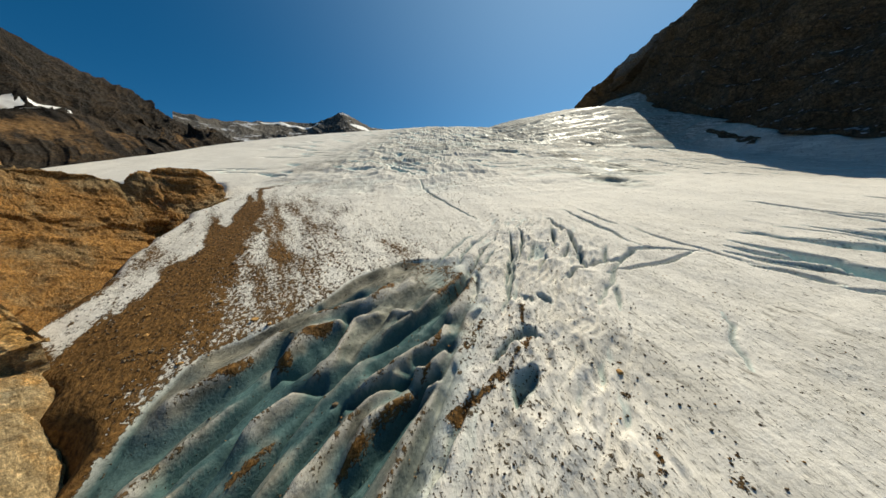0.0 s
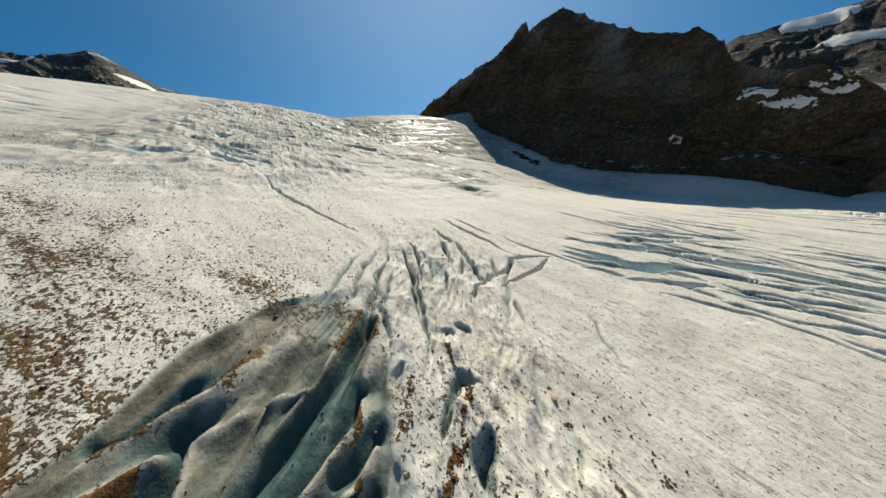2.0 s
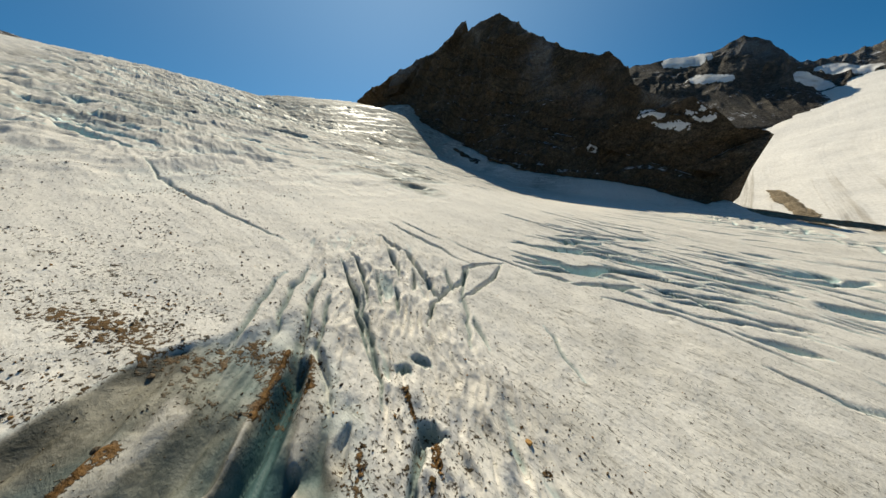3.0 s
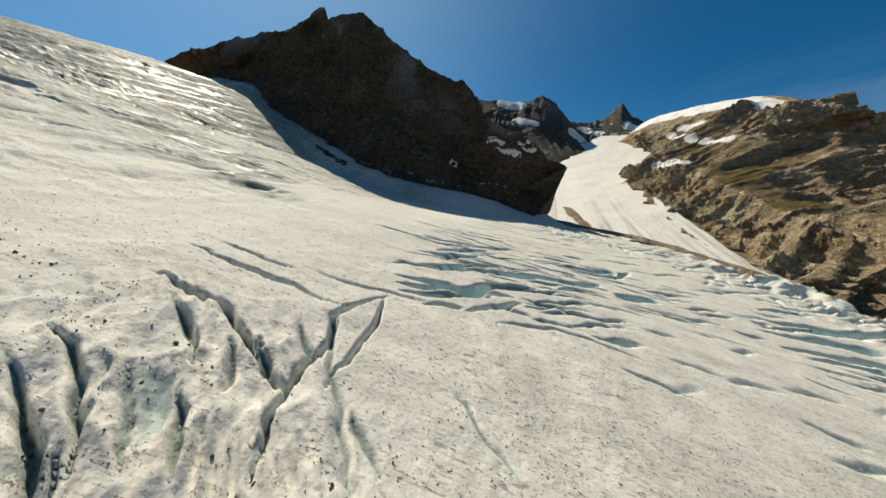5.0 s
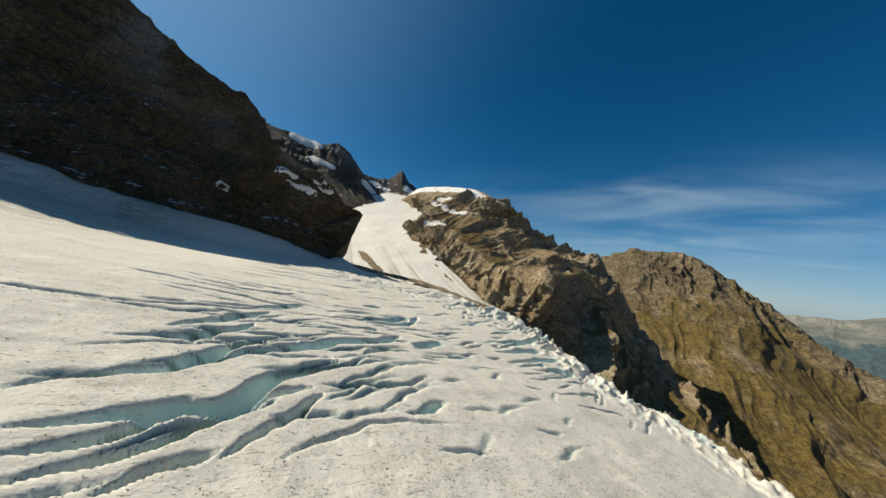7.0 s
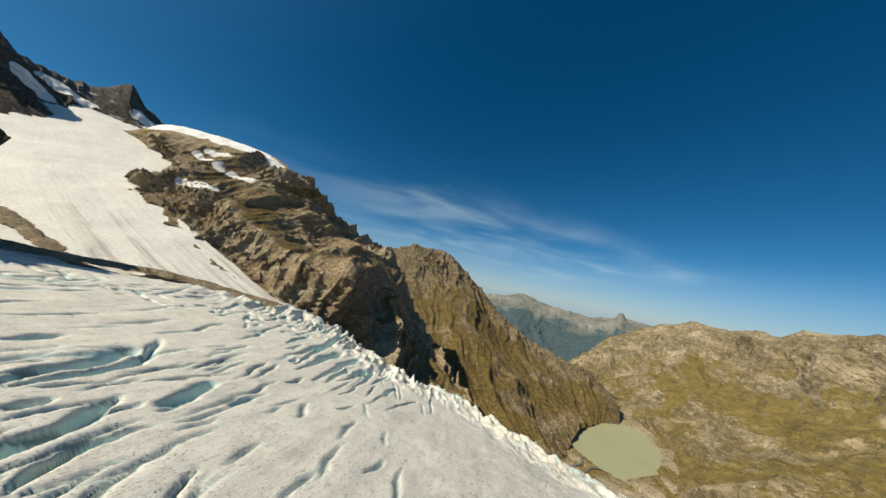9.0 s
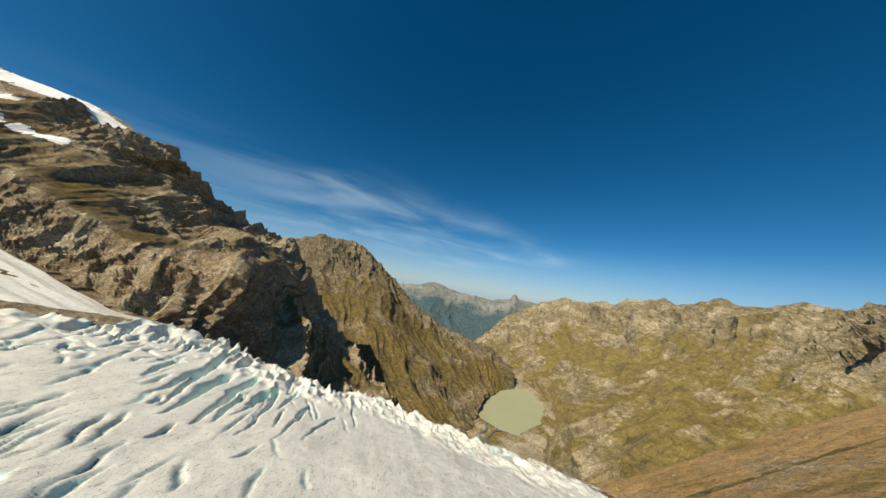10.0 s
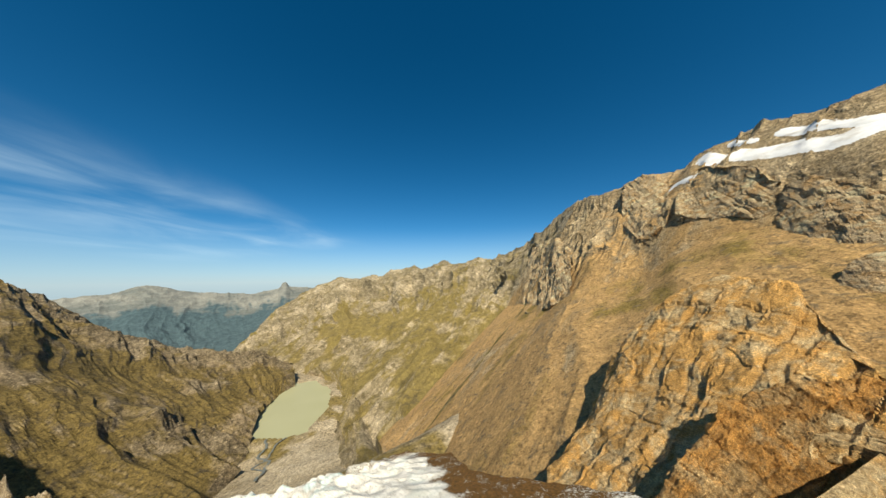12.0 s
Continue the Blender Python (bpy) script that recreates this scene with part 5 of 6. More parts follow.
back, back_v, _ = mountain("back_ridge", "brown grassy mountain ridge beyond the lake", [BACK_CREST, between(BACK_CREST, BACK_FOOT, 0.5, (0, 0, -10)), BACK_FOOT, apron(BACK_FOOT, (-260, -1150), (0.05, 0.24))], 380, 170, BACK_ROCK, 150, 34, 70.0, jag=0.35, gully=1.2, bare_by=[(0, 1), (0.14, 0.7), (0.3, 0.25), (1, 0.2)])
back_side(back, back_v, (300, -700), 500, BACK_ROCK)
vside, vside_v, _ = mountain("valley_side", "brown grassy mountainside beyond the lake with pale peaks", [VSIDE_CREST, between(VSIDE_CREST, VSIDE_MID, 0.5, (0, 0, 8), 24), VSIDE_MID, VSIDE_LOW, VSIDE_FOOT, apron(VSIDE_FOOT, (-60, -820), (-0.02, 0.2))], 470, 200, VALLEY_ROCK, 190, 44, 120.0, ends=(0, 1), jag=0.22, gully=1.3, bare_by=[(0, 1), (0.14, 0.9), (0.35, 0.4), (1, 0.3)], amp_by=[(0, 1), (0.5, 1), (0.65, 0.7), (0.8, 0.4), (1, 0.1)])
back_side(vside, vside_v, (-600, -300), 450, VALLEY_ROCK)
west_m, west_v, _ = mountain("west_slopes", "sunlit ochre mountainside of grass, scree and rock", [WEST_CREST, between(WEST_CREST, WEST_MID, 0.5, (0, 0, 8), 12), WEST_MID, WEST_LOW, WEST_FOOT], 420, 250, WEST_ROCK, 90, 17, 120.0, ends=(1, 0), calm=[(-475, 60, 55), (-420, 120, 60), (-420, 165, 50), (-548, -35, 32), (-440, -20, 70), (-400, 30, 60)], jag=0.28, gully=0.7, bare_by=[(0, 1), (0.3, 0.8), (0.45, 0.2), (0.6, 0.15), (1, 0.1)], amp_by=[(0, 1), (0.32, 1), (0.5, 0.3), (1, 0.22)])
back_side(west_m, west_v, (-500, -100), 450, WEST_ROCK)
hill, hill_v, _ = mountain("brown_hill", "dark brown rock hill over a rusty scree slope", [HILL_CREST, between(HILL_CREST, HILL_MID, 0.5, (0, 0, 4), 8), HILL_MID, HILL_LOW, HILL_FOOT], 340, 190, HILL_ROCK, 90, 16, 160.0, steps=12, dip=(0.3, -0.3), bare_by=[(0, 1), (0.5, 1), (0.6, 0.25), (0.7, 0.0), (1, 0)])
back_side(hill, hill_v, (-400, 100), 350, HILL_ROCK)
rear, rear_v, _ = mountain("rear_peaks", "small far rock peaks above the ice field", [REAR_CREST, between(REAR_CREST, REAR_FOOT, 0.4, (0, 0, -20)), REAR_FOOT], 260, 80, REAR_ROCK, 90, 12, 200.0)
back_side(rear, rear_v, (0, 500), 400, REAR_ROCK)
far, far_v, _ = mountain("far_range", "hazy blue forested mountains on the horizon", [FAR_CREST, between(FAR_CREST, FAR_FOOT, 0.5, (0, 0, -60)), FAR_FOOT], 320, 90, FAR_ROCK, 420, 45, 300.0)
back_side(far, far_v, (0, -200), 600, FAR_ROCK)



def crag(label, top, middle, low, nu, nv, seed, away, bed, cross, gap, depth, rock=None, group="orange crags beside the glacier", sheer=1.0):
    """A glacier-worn crag: crest, face and foot, with a sunk back."""
    ob = thing("rock_crag", label, "rock outcrop", group)
    back_line = [(x + away[0], y + away[1], z - 30) for x, y, z in top]
    v, tags = fractured(loft([back_line, top] + middle + [low, sunk(low, 14)], nu, nv), bed, gap, depth, cross, seed, sheer)
    k = nv // (len(middle) + 3)
    i = grid_faces(nu, nv).reshape(nu - 1, nv - 1, 4)
    for name, part_faces in (("back_slope", i[:, : k - 2]), ("rock_face", i[:, k - 2 :])):
        f = part_faces.reshape(-1, 4)
        used, flat_f = np.unique(f, return_inverse=True)
        mesh_object(name, v.reshape(-1, 3)[used], flat_f.reshape(-1, 4), rock or ORANGE_ROCK, ob, {key: val.ravel()[used] for key, val in tags.items()}, smooth_shade=False)
    return ob


crag("dark rock rib below a snow bank", [(425, 669, 150), (420, 609, 136), (410, 535, 119), (408, 463, 101), (410, 407, 83), (415, 351, 61)], [], [(412, 647, 131), (406, 591, 118), (396, 519, 102), (394, 456, 80), (398, 403, 56), (404, 348, 42)], 140, 60, 700.0, (25, 0), (0.1, 0.3, 0.95), (0.6, 0.7, 0.2), 9.0, 3.0, DARK_ROCK, "ribs of dark rock in the ice")
crag("tall orange and grey ice-worn rock crag", CRAG_A_TOP, [CRAG_A_MID], CRAG_A_LOW, 300, 270, 500.0, (-40, 5), (0.3, 0.92, -0.25), (0.35, -0.3, 0.88), 9.0, 2.3)
crag("rusty brown rock knoll at the glacier margin", CRAG_B_TOP, [], CRAG_B_LOW, 280, 220, 540.0, (-25, 5), (0.3, 0.92, -0.25), (0.35, -0.3, 0.88), 3.4, 2.2, RUSTY_ROCK)
crag("layered ochre bedrock wall above the ice", CRAG_C_TOP, [CRAG_C_MID], CRAG_C_LOW, 280, 260, 580.0, (-40, 20), (0.1, 0.2, 0.97), (0.6, 0.75, 0.2), 3.3, 2.7, RUSTY_ROCK, sheer=0.35)
crag("dark ochre bedrock hump above the ice", CRAG_D_TOP, [], CRAG_D_LOW, 220, 200, 620.0, (-30, 20), (0.1, 0.25, 0.96), (0.6, 0.75, 0.2), 2.6, 2.0, RUSTY_ROCK, sheer=0.4)
crag("pale ochre ice-polished slab beside the ice", CRAG_E_TOP, [], CRAG_E_LOW, 260, 220, 660.0, (-14, 6), (0.3, 0.3, 0.9), (0.7, -0.6, 0.3), 2.4, 0.5)

for label, top, low, away, seed, gap in (
    ("dark cleft rock knoll on the scree", [(-413, 55, 116), (-410, 62, 136), (-400, 80, 140), (-374, 96, 122), (-340, 108, 98)], [(-404, 50, 104), (-372, 54, 80), (-325, 64, 58), (-298, 74, 50), (-290, 94, 52)], (-30, 10), 820.0, 11.0),
    ("olive brown rock shoulder under a snow bank", [(-500, -36, 168), (-530, -5, 216), (-468, 26, 190), (-440, 48, 172), (-418, 60, 142)], [(-462, -38, 132), (-446, -16, 116), (-428, 12, 112), (-404, 38, 100), (-400, 50, 104)], (-30, 5), 840.0, 13.0),
    ("grey-brown rock spur falling to the valley", [(-900, -517, 156), (-790, -410, 150), (-690, -320, 142), (-640, -280, 120), (-597, -248, 96)], [(-640, -420, -55), (-548, -336, -52), (-505, -285, -38), (-474, -250, -32), (-442, -194, 0)], (-60, 30), 860.0, 24.0),
    ("rusty rock outcrop below the crest", [(-632, -134, 244), (-610, -95, 250), (-590, -70, 236), (-574, -52, 210)], [(-540, -126, 142), (-482, -90, 98), (-468, -64, 102), (-480, -44, 140)], (-30, 5), 880.0, 14.0),
    ("small dark rock knob on the scree", [(-244, 58, 28), (-252, 66, 41), (-256, 75, 48), (-254, 90, 50)], [(-234, 55, 21), (-222, 62, 17), (-216, 70, 16), (-214, 88, 16)], (-12, 6), 900.0, 5.0),
):
    crag(label, top, [], low, 200, 150, seed, away, (0.5, 0.3, 0.8), (0.6, -0.75, 0.2), gap, gap * 0.3, KNOLL_ROCK, "rock knolls on the west slopes")

# ---- ground of the valley, and the lake ----
LAKE = [(-70, -1115), (-105, -1262), (-265, -1420), (-368, -1388), (-385, -1225), (-320, -1070), (-210, -950), (-140, -962), (-78, -1028)]


ax = np.r_[-4900, -3500, -2500, -1800, -1200, np.arange(-800, 801, 12), 1200, 1800, 2500, 3500, 4900.0]
ay = np.r_[-4900, -4000, -3200, -2600, -2200, np.arange(-1900, 0, 12), 200, 600, 1200, 2200, 3400, 4900.0]
gX, gY = np.meshgrid(ax, ay, indexing="ij")
gP = flat3(gX, gY)
lake_d = outline_distance(gX + fbm(gP, 60, 3) * 7, gY + fbm(gP + 9, 60, 3) * 7, LAKE)
gZ = valley_level(gX, gY) + fbm(gP, 120, 4) * 7 * smooth(0, 160, lake_d) + fbm(gP, 24, 3) * 1.6
gZ = np.where(lake_d < 0, -443 + np.maximum(lake_d, -20) * 0.2, np.maximum(gZ, -440 + smooth(0, 12, lake_d) * 2.2 - 0.5) * (gY > -1600) + gZ * (gY <= -1600))
ground = mesh_object("ground", np.stack([gX, gY, gZ], -1).reshape(-1, 3), grid_faces(*gX.shape), FLOOR_STONES, attrs={"bare": bareness(gP, 120), "streak": fbm(gP, 40, 3)})
tagged(ground, "stony valley floor with scree and dry grass", "ground", kind="structure")
m, n, l, p = nodes_of("silty_lake_water")
tint_mix = tex_noise(n, l, 1 / 120, 3, 0.5)
l.new(mix(n, l, tint_mix, (0.34, 0.33, 0.185), (0.4, 0.39, 0.23)), p.inputs["Base Color"])
p.inputs["Roughness"].default_value = 0.4
p.inputs["Specular IOR Level"].default_value = 0.25
lx, ly = np.meshgrid(np.linspace(-440, 0, 40), np.linspace(-1480, -900, 50), indexing="ij")
lake = mesh_object("lake", flat3(lx, ly, -440.0).reshape(-1, 3), grid_faces(40, 50), m)
tagged(lake, "milky green glacial lake on the valley floor", "water", kind="structure")


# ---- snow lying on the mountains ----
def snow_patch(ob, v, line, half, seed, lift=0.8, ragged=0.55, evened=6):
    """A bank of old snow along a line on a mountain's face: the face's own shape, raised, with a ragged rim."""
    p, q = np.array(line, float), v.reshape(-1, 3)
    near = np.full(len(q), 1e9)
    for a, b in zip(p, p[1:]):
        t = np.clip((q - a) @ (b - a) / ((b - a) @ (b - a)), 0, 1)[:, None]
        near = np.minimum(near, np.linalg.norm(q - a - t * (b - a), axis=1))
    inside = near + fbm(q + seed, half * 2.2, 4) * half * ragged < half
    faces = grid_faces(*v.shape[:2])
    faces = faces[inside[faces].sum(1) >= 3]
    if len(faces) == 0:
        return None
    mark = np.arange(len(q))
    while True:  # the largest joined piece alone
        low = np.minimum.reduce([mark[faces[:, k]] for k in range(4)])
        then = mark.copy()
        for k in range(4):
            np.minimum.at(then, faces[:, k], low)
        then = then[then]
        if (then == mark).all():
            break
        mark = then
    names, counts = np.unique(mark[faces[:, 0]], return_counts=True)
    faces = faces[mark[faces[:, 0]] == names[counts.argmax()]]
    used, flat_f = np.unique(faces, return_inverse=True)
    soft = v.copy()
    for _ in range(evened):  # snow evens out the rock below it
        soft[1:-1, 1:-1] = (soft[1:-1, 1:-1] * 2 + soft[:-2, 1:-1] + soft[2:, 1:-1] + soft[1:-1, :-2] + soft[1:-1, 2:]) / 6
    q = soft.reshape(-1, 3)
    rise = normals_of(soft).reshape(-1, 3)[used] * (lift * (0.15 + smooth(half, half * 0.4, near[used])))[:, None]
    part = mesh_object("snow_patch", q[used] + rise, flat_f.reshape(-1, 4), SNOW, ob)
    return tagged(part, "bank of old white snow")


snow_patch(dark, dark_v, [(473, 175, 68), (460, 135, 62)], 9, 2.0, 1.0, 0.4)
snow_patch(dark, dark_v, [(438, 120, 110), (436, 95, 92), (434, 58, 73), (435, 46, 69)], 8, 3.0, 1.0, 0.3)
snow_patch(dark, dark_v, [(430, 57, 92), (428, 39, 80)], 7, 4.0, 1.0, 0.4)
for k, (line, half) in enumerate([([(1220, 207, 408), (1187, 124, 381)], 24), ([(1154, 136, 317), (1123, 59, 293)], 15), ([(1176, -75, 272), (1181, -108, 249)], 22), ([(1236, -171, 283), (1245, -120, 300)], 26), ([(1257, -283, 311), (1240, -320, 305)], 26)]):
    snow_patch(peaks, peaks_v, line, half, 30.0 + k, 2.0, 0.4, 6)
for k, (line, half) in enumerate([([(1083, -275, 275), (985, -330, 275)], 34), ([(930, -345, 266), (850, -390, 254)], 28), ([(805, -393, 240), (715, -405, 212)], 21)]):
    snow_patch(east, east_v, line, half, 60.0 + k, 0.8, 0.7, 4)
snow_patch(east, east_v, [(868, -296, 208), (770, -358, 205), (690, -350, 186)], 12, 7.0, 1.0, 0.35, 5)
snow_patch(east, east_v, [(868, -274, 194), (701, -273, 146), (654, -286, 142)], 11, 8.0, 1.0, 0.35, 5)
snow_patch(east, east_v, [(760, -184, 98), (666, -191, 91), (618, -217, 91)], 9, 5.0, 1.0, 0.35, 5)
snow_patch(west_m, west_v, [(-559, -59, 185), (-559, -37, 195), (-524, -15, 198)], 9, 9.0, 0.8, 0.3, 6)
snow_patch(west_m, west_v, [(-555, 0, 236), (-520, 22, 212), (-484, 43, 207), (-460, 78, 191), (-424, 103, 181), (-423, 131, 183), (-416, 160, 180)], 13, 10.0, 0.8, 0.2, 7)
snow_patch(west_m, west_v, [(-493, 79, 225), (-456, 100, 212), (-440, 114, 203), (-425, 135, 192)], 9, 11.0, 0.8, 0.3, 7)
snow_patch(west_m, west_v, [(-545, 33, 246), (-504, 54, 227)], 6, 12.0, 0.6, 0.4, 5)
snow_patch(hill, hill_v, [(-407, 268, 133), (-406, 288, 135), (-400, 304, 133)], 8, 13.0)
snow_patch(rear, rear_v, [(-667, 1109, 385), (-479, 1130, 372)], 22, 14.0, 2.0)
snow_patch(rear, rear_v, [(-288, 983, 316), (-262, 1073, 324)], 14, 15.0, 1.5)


# ---- on the ice ----
def ice_height(x, y):
    """The built glacier's height at places on the plan."""
    i = np.clip(np.searchsorted(gx, x) - 1, 0, len(gx) - 2)
    j = np.clip(np.searchsorted(gy, y) - 1, 0, len(gy) - 2)
    a, b = (x - gx[i]) / (gx[i + 1] - gx[i]), (y - gy[j]) / (gy[j + 1] - gy[j])
    return (Zice[i, j] * (1 - a) + Zice[i + 1, j] * a) * (1 - b) + (Zice[i, j + 1] * (1 - a) + Zice[i + 1, j + 1] * a) * b


def grid_value(field, x, y):
    return field[np.clip(np.searchsorted(gx, x), 0, len(gx) - 1), np.clip(np.searchsorted(gy, y), 0, len(gy) - 1)]


def stone_material(name, dark, light, rust):
    m, n, l, p = nodes_of(name)
    each = n.new("ShaderNodeNewGeometry").outputs["Random Per Island"]
    info = n.new("ShaderNodeObjectInfo").outputs["Random"]
    pick = math_node(n, l, "FRACT", math_node(n, l, "ADD", each, info))
    g = tex_noise(n, l, 7.0, 6, 0.7)
    c = mix(n, l, pick, dark, light)
    c = mix(n, l, ramp(n, l, pick, [(0.8, 0.0), (0.84, 1.0)]), c, rust)
    l.new(mix(n, l, 0.6, c, ramp(n, l, g, [(0.3, 0.5), (0.7, 1.4)]), "MULTIPLY"), p.inputs["Base Color"])
    p.inputs["Roughness"].default_value = 0.85
    bump(n, l, p, [(g, 0.05)])
    return m


STONE = stone_material("loose_stones", (0.055, 0.038, 0.022), (0.19, 0.135, 0.075), (0.4, 0.21, 0.06))
stone_rng = np.random.default_rng(8)


def rock_shape(level, seed, flat=0.7, cut_from=0.36):
    """A broken boulder: corners and triangles, about 1 m across."""
    bm = bmesh.new()
    bmesh.ops.create_icosphere(bm, subdivisions=level, radius=0.5)
    v = np.array([q.co for q in bm.verts])
    f = np.array([[q.index for q in t.verts] for t in bm.faces])
    bm.free()
    r = 1 + 0.35 * fbm(v + seed, 0.55, 2) + 0.12 * fbm(v + seed + 5, 0.2, 2)
    v = v * r[:, None]
    for k in range(5):  # flat breaks
        a = np.random.default_rng(int(seed * 10) + k).normal(size=3)
        a /= np.linalg.norm(a)
        over = np.maximum(v @ a - cut_from, 0)
        v = v - over[:, None] * a
    return v * np.array([1, 0.85, flat]), f


def turned_about(n, rng):
    q = rng.normal(size=(n, 4))
    q /= np.linalg.norm(q, axis=1, keepdims=True)
    w_, x, y, z = q.T
    return np.stack([1 - 2 * (y * y + z * z), 2 * (x * y - z * w_), 2 * (x * z + y * w_), 2 * (x * y + z * w_), 1 - 2 * (x * x + z * z), 2 * (y * z - x * w_), 2 * (x * z - y * w_), 2 * (y * z + x * w_), 1 - 2 * (x * x + y * y)], -1).reshape(n, 3, 3)


def scatter(name, label, count, box, sizes, chance, height, sink=0.25, material=None):
    """Loose stones, one mesh: places drawn in a box of the plan, kept by chance(x, y)."""
    rng = stone_rng
    x, y = rng.uniform(box[0], box[1], count * 6), rng.uniform(box[2], box[3], count * 6)
    keep_these = rng.uniform(size=len(x)) < chance(x, y)
    x, y = x[keep_these][:count], y[keep_these][:count]
    size = sizes[0] * (sizes[1] / sizes[0]) ** (rng.uniform(size=len(x)) ** 2.2)
    shapes = [rock_shape(1, 3.1 * k + 1) for k in range(6)]
    pick, spin = rng.integers(0, 6, len(x)), turned_about(len(x), rng)
    vs, fs, at = [], [], 0
    z = height(x, y) + size * (0.5 - sink) * 0.6
    for k, (sv, sf) in enumerate(shapes):
        i = np.where(pick == k)[0]
        pts = np.einsum("nij,vj->nvi", spin[i], sv) * size[i, None, None] + np.stack([x[i], y[i], z[i]], -1)[:, None]
        vs.append(pts.reshape(-1, 3))
        fs.append((sf[None] + (np.arange(len(i)) * len(sv))[:, None, None]).reshape(-1, 3) + at)
        at += len(i) * len(sv)
    ob = mesh_object(name, np.concatenate(vs), np.concatenate(fs), material or STONE, smooth_shade=False)
    return tagged(ob, label, "stones", kind="stuff")


def clumps(x, y, size, cut_at):
    return smooth(cut_at, cut_at + 0.25, fbm(flat3(x, y), size, 4))


scatter("stones", "brown and grey stones strewn over the ice margin", 17000, (-95, 30, 6, 140), (0.1, 0.55), lambda x, y: np.clip(0.04 + 0.7 * np.maximum(grid_value(dirt, x, y) - 0.25, 0) * (0.25 + clumps(x, y, 5, 0.0)) + 0.3 * clumps(x, y, 7, 0.2) * smooth(25, -15, x), 0, 1) * (grid_value(edge, x, y) < -0.5) * (1 - 0.7 * grid_value(hollow, x, y)), ice_height)
scatter("grit", "dark grit scattered thinly over pale ice", 8000, (5, 120, -90, 130), (0.08, 0.3), lambda x, y: (0.03 + 0.9 * clumps(x, y, 6, 0.3)) * smooth(150, 20, x), ice_height)
scatter("gravel", "lines of brown gravel melted out of the ice", 4200, (-8, 34, 4, 44), (0.1, 0.42), lambda x, y: np.clip(grid_value(stripe, x, y) * 1.2, 0, 1) + 0.1 * clumps(x, y, 4, 0.25), ice_height)

boulder_meshes = []
for k in range(7):
    sv, sf = rock_shape(3, 40.0 + 2.3 * k, 0.75)
    sample = mesh_object("boulder", sv, sf, STONE, smooth_shade=False)
    boulder_meshes.append(sample.data)
    bpy.data.objects.remove(sample)
for k in range(90):
    while True:
        x, y = stone_rng.uniform(-75, 30), stone_rng.uniform(14, 110)
        if grid_value(edge, x, y) < -2 and grid_value(cut, x, y) < 0.3 and stone_rng.uniform() < 0.1 + grid_value(dirt, x, y):
            break
    ob = new("boulder", boulder_meshes[k % 7])
    s = 0.3 + 0.55 * stone_rng.uniform() ** 3
    ob.matrix_world = pose(x, y, float(ice_height(np.array(x), np.array(y))) + 0.12 * s, 0, 0, stone_rng.uniform(0, 360)) @ Matrix.Diagonal((s, s, s, 1))
    tagged(ob, "angular brown boulder lying on dirty glacier ice", "boulder", "boulders on the ice")

OCHRE_STONE = stone_material("ochre_stone", (0.36, 0.19, 0.05), (0.55, 0.32, 0.1), (0.5, 0.25, 0.06))
for k, (x, y, s) in enumerate([(23, 29, 0.9), (-31, 41.5, 1.1), (-27.5, 40, 0.8), (-41, 47, 0.9), (-36, 33, 0.8), (-52, 44, 1.0), (-47, 39, 0.8)]):
    sv, sf = rock_shape(3, 60.0 + 1.9 * k, 0.7)
    ob = mesh_object("boulder", sv * s, sf, OCHRE_STONE, smooth_shade=False)
    ob.matrix_world = pose(x, y, float(ice_height(np.array(x), np.array(y))) + 0.12 * s, 0, 0, 50 * k)
    tagged(ob, "ochre boulder standing out on dirty glacier ice", "boulder", "boulders on the ice")


# ---- moraine, river ----
GRAVEL = rock_material("moraine_gravel", (0.17, 0.13, 0.08), (0.36, 0.28, 0.175), (0.58, 0.46, 0.31), 14, 1.0, joint=0.3)


def moraine(label, line, wide, high, seed):
    """A low uneven bank of gravel with ragged sides."""
    ob = thing("moraine", label, "moraine", "moraines by the side glacier")
    n, m_ = 420, 40
    c = resample(line, n)
    side_way = np.gradient(c, axis=0)
    side_way = np.stack([-side_way[:, 1], side_way[:, 0], 0 * side_way[:, 0]], -1)
    side_way /= np.linalg.norm(side_way, axis=1, keepdims=True)
    s = np.linspace(-1, 1, m_)[None, :, None]
    reach = wide * (0.75 + 0.5 * fbm(c + seed, wide * 3, 3) + 0.35 * fbm(c + seed + 9, wide * 0.7, 3))
    other = wide * (0.75 + 0.5 * fbm(c + seed + 50, wide * 3, 3) + 0.35 * fbm(c + seed + 70, wide * 0.7, 3))
    v = c[:, None] + side_way[:, None] * s * np.where(s > 0, reach[:, None, None], other[:, None, None])
    taper = np.minimum(1, np.minimum(np.arange(n), np.arange(n)[::-1]) / 30)[:, None]
    top = (1 - np.abs(s[..., 0]) ** 1.5) * (0.7 + 0.8 * fbm(v + seed, wide * 1.6, 3))
    v[..., 2] += (high * top - 1.0 * np.abs(s[..., 0]) ** 3) * taper + fbm(v + seed, 4, 4, True) * 0.8
    mesh_object("gravel_ridge", v.reshape(-1, 3), grid_faces(n, m_), GRAVEL, ob, {"bare": np.ones(v.shape[:2]), "streak": np.zeros(v.shape[:2])}, smooth_shade=False)
    return ob


moraine("long brown gravel moraine between two glaciers", [(428, 8, -16), (420, -17, -18.5), (402, -38, -21.5), (388, -66, -24.5), (378, -97, -28.5), (354, -134, -36), (326, -162, -43), (304, -180, -49)], 17, 2.6, 3.0)
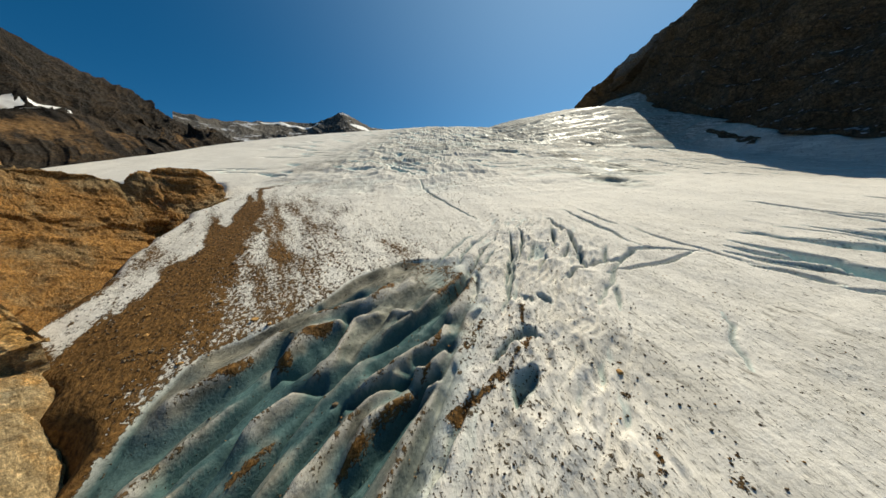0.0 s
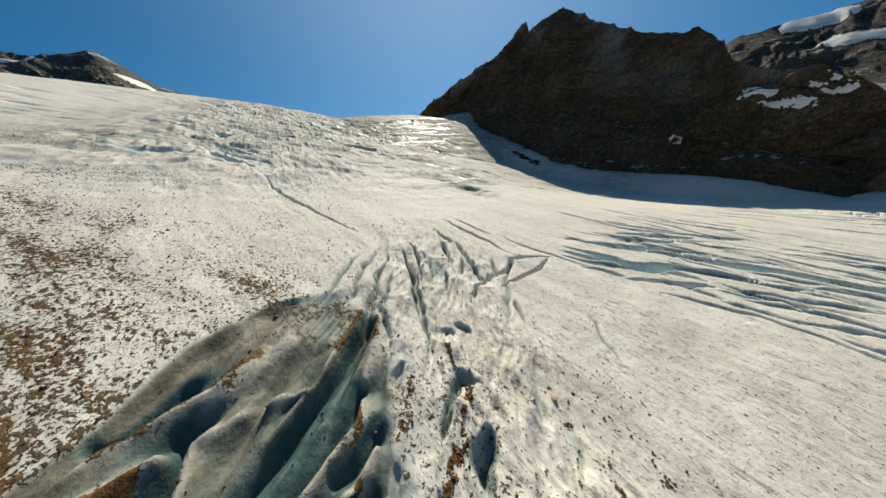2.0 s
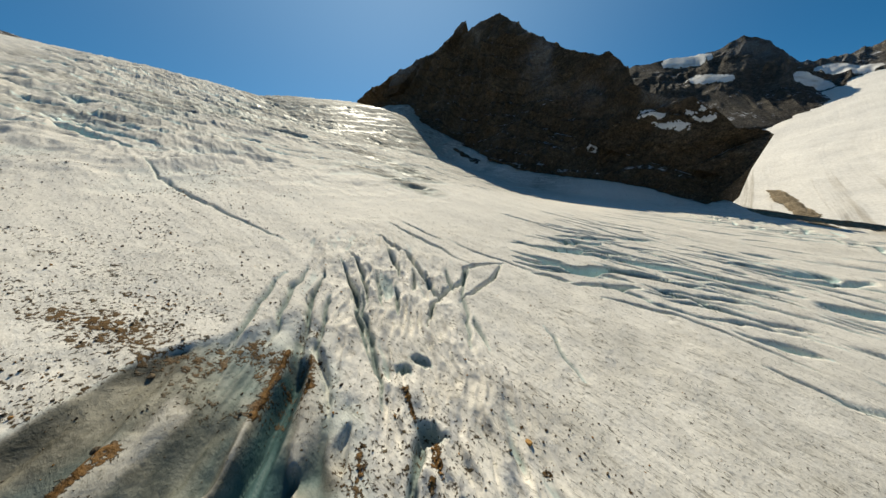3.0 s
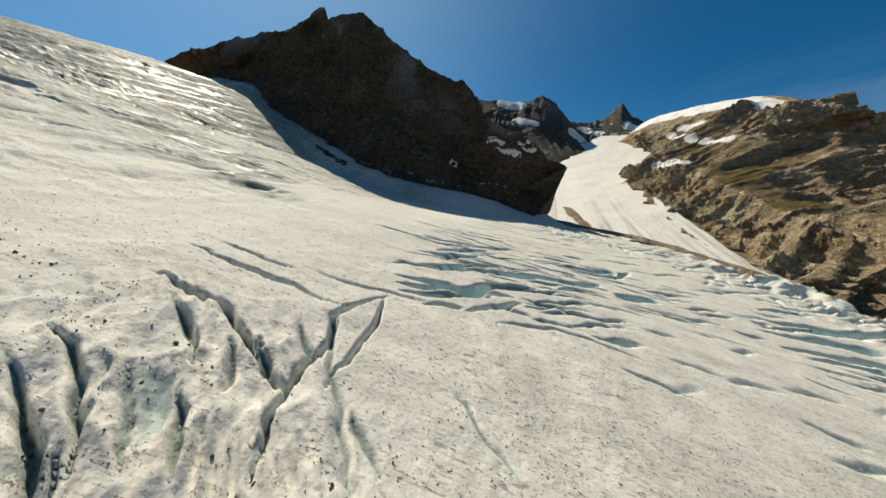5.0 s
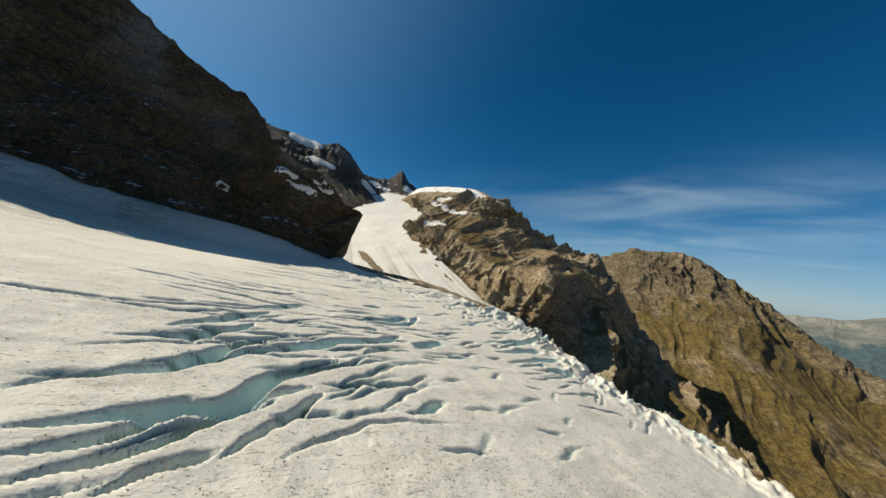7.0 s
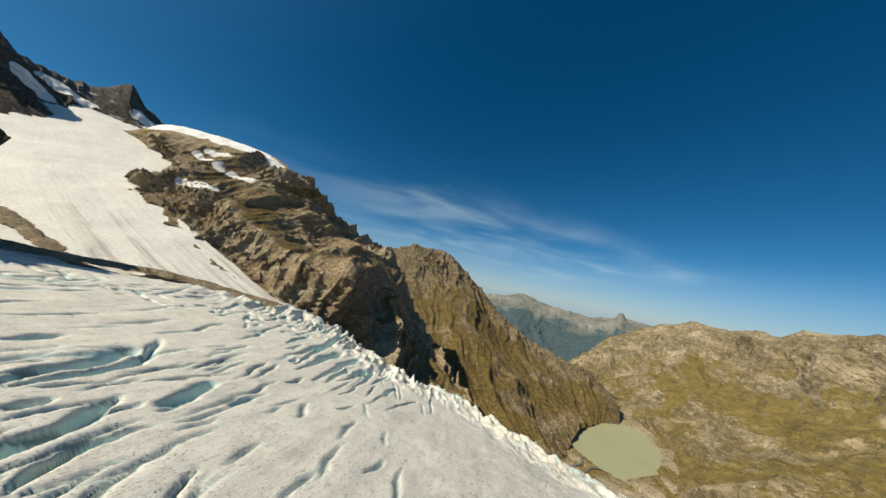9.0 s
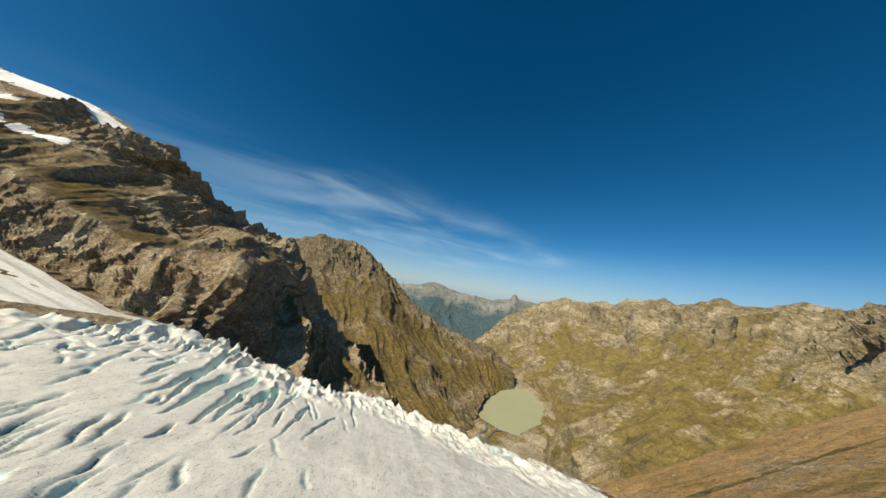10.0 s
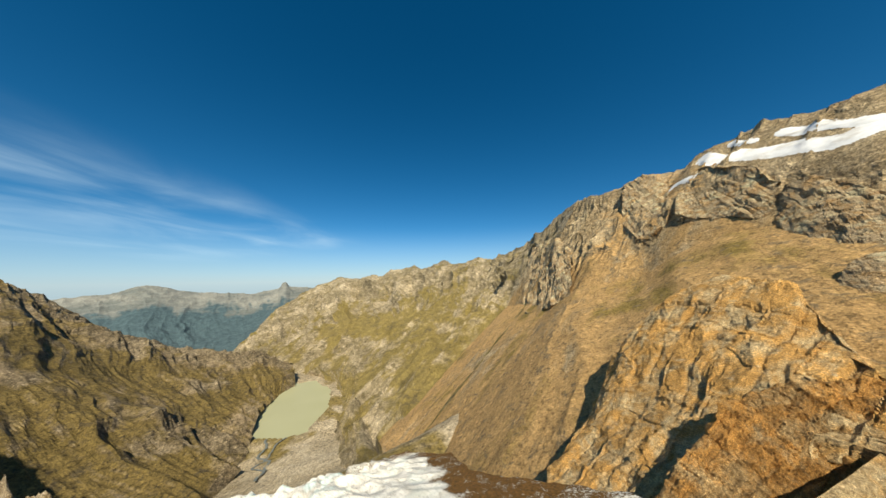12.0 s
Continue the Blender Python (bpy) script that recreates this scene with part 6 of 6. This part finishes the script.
def on_side_glacier(line):
    q = side_v.reshape(-1, 3)
    return [(x, y, float(q[np.argmin(np.hypot(q[:, 0] - x, q[:, 1] - y)), 2]) + 0.3) for x, y in line]


moraine("short brown debris tongue below the dark mountain", on_side_glacier([(560, -30), (500, -38), (460, -44), (430, -48), (408, -56), (392, -64)]), 12, 1.3, 9.0)

m, n, l, p = nodes_of("meltwater")
rill = tex_noise(n, l, 0.2, 4, 0.6)
l.new(mix(n, l, rill, (0.1, 0.105, 0.085), (0.2, 0.205, 0.165)), p.inputs["Base Color"])
p.inputs["Roughness"].default_value = 0.3


def river(line, wide):
    c = resample(line, 120)
    w_ = np.gradient(c, axis=0)
    w_ = np.stack([-w_[:, 1], w_[:, 0], 0 * w_[:, 0]], -1)
    w_ /= np.linalg.norm(w_, axis=1, keepdims=True)
    c[:, 2] = valley_level(c[:, 0], c[:, 1]) + 3.6
    c[:, :2] += np.stack([fbm(c, 30, 3) * 12, fbm(c + 60, 30, 3) * 12], -1)
    v = c[:, None] + w_[:, None] * (np.linspace(-1, 1, 4)[None, :, None]) * wide
    ob = mesh_object("river", v.reshape(-1, 3), grid_faces(120, 4), m)
    return tagged(ob, "grey braided meltwater stream running into the lake", "water", kind="structure")


river([(-105, -985, 0), (-98, -940, 0), (-74, -894, 0), (-92, -848, 0), (-70, -798, 0), (-50, -740, 0)], 3.2)
river([(-150, -955, 0), (-112, -915, 0), (-96, -880, 0), (-60, -840, 0), (-70, -798, 0)], 2.4)

# ---- seracs at the ice front ----
serac_rng = random.Random(21)
for k in range(120):
    f = serac_rng.random()
    x, y = 296 - 200 * f + serac_rng.uniform(-4, 4), -182 - 24 * f - 16 * math.sin(3.1 * f) + serac_rng.gauss(0, 9)
    sv, sf = rock_shape(3, 90.0 + 1.7 * k, 1.0, 0.27)
    s = (1.1 + 2.6 * serac_rng.random() ** 2) * (1 - 0.35 * f)
    tall = serac_rng.uniform(0.9, 1.9)
    sv = sv * np.array([s * 0.65, s * 1.7, s * tall])
    sv[:, 0] += sv[:, 2] * serac_rng.uniform(-0.45, 0.45)
    ob = mesh_object("serac", sv, sf, GLACIER, None, {"ice": 0.3 + 0.35 * np.sin(sv[:, 2] * 1.1 + k), "murk": np.zeros(len(sv)), "grey": np.zeros(len(sv)), "tint_mix": np.zeros(len(sv)), "dirt": np.zeros(len(sv)), "crust": np.zeros(len(sv))}, smooth_shade=False)
    top_of = float(ice_height(np.array(x), np.array(y)))
    ob.matrix_world = pose(x, y, top_of + s * tall * 0.05, serac_rng.uniform(-12, 12), serac_rng.uniform(-12, 12), serac_rng.gauss(-24, 22))
    tagged(ob, "leaning white and blue block of ice at the front", "serac", "seracs along the ice front")
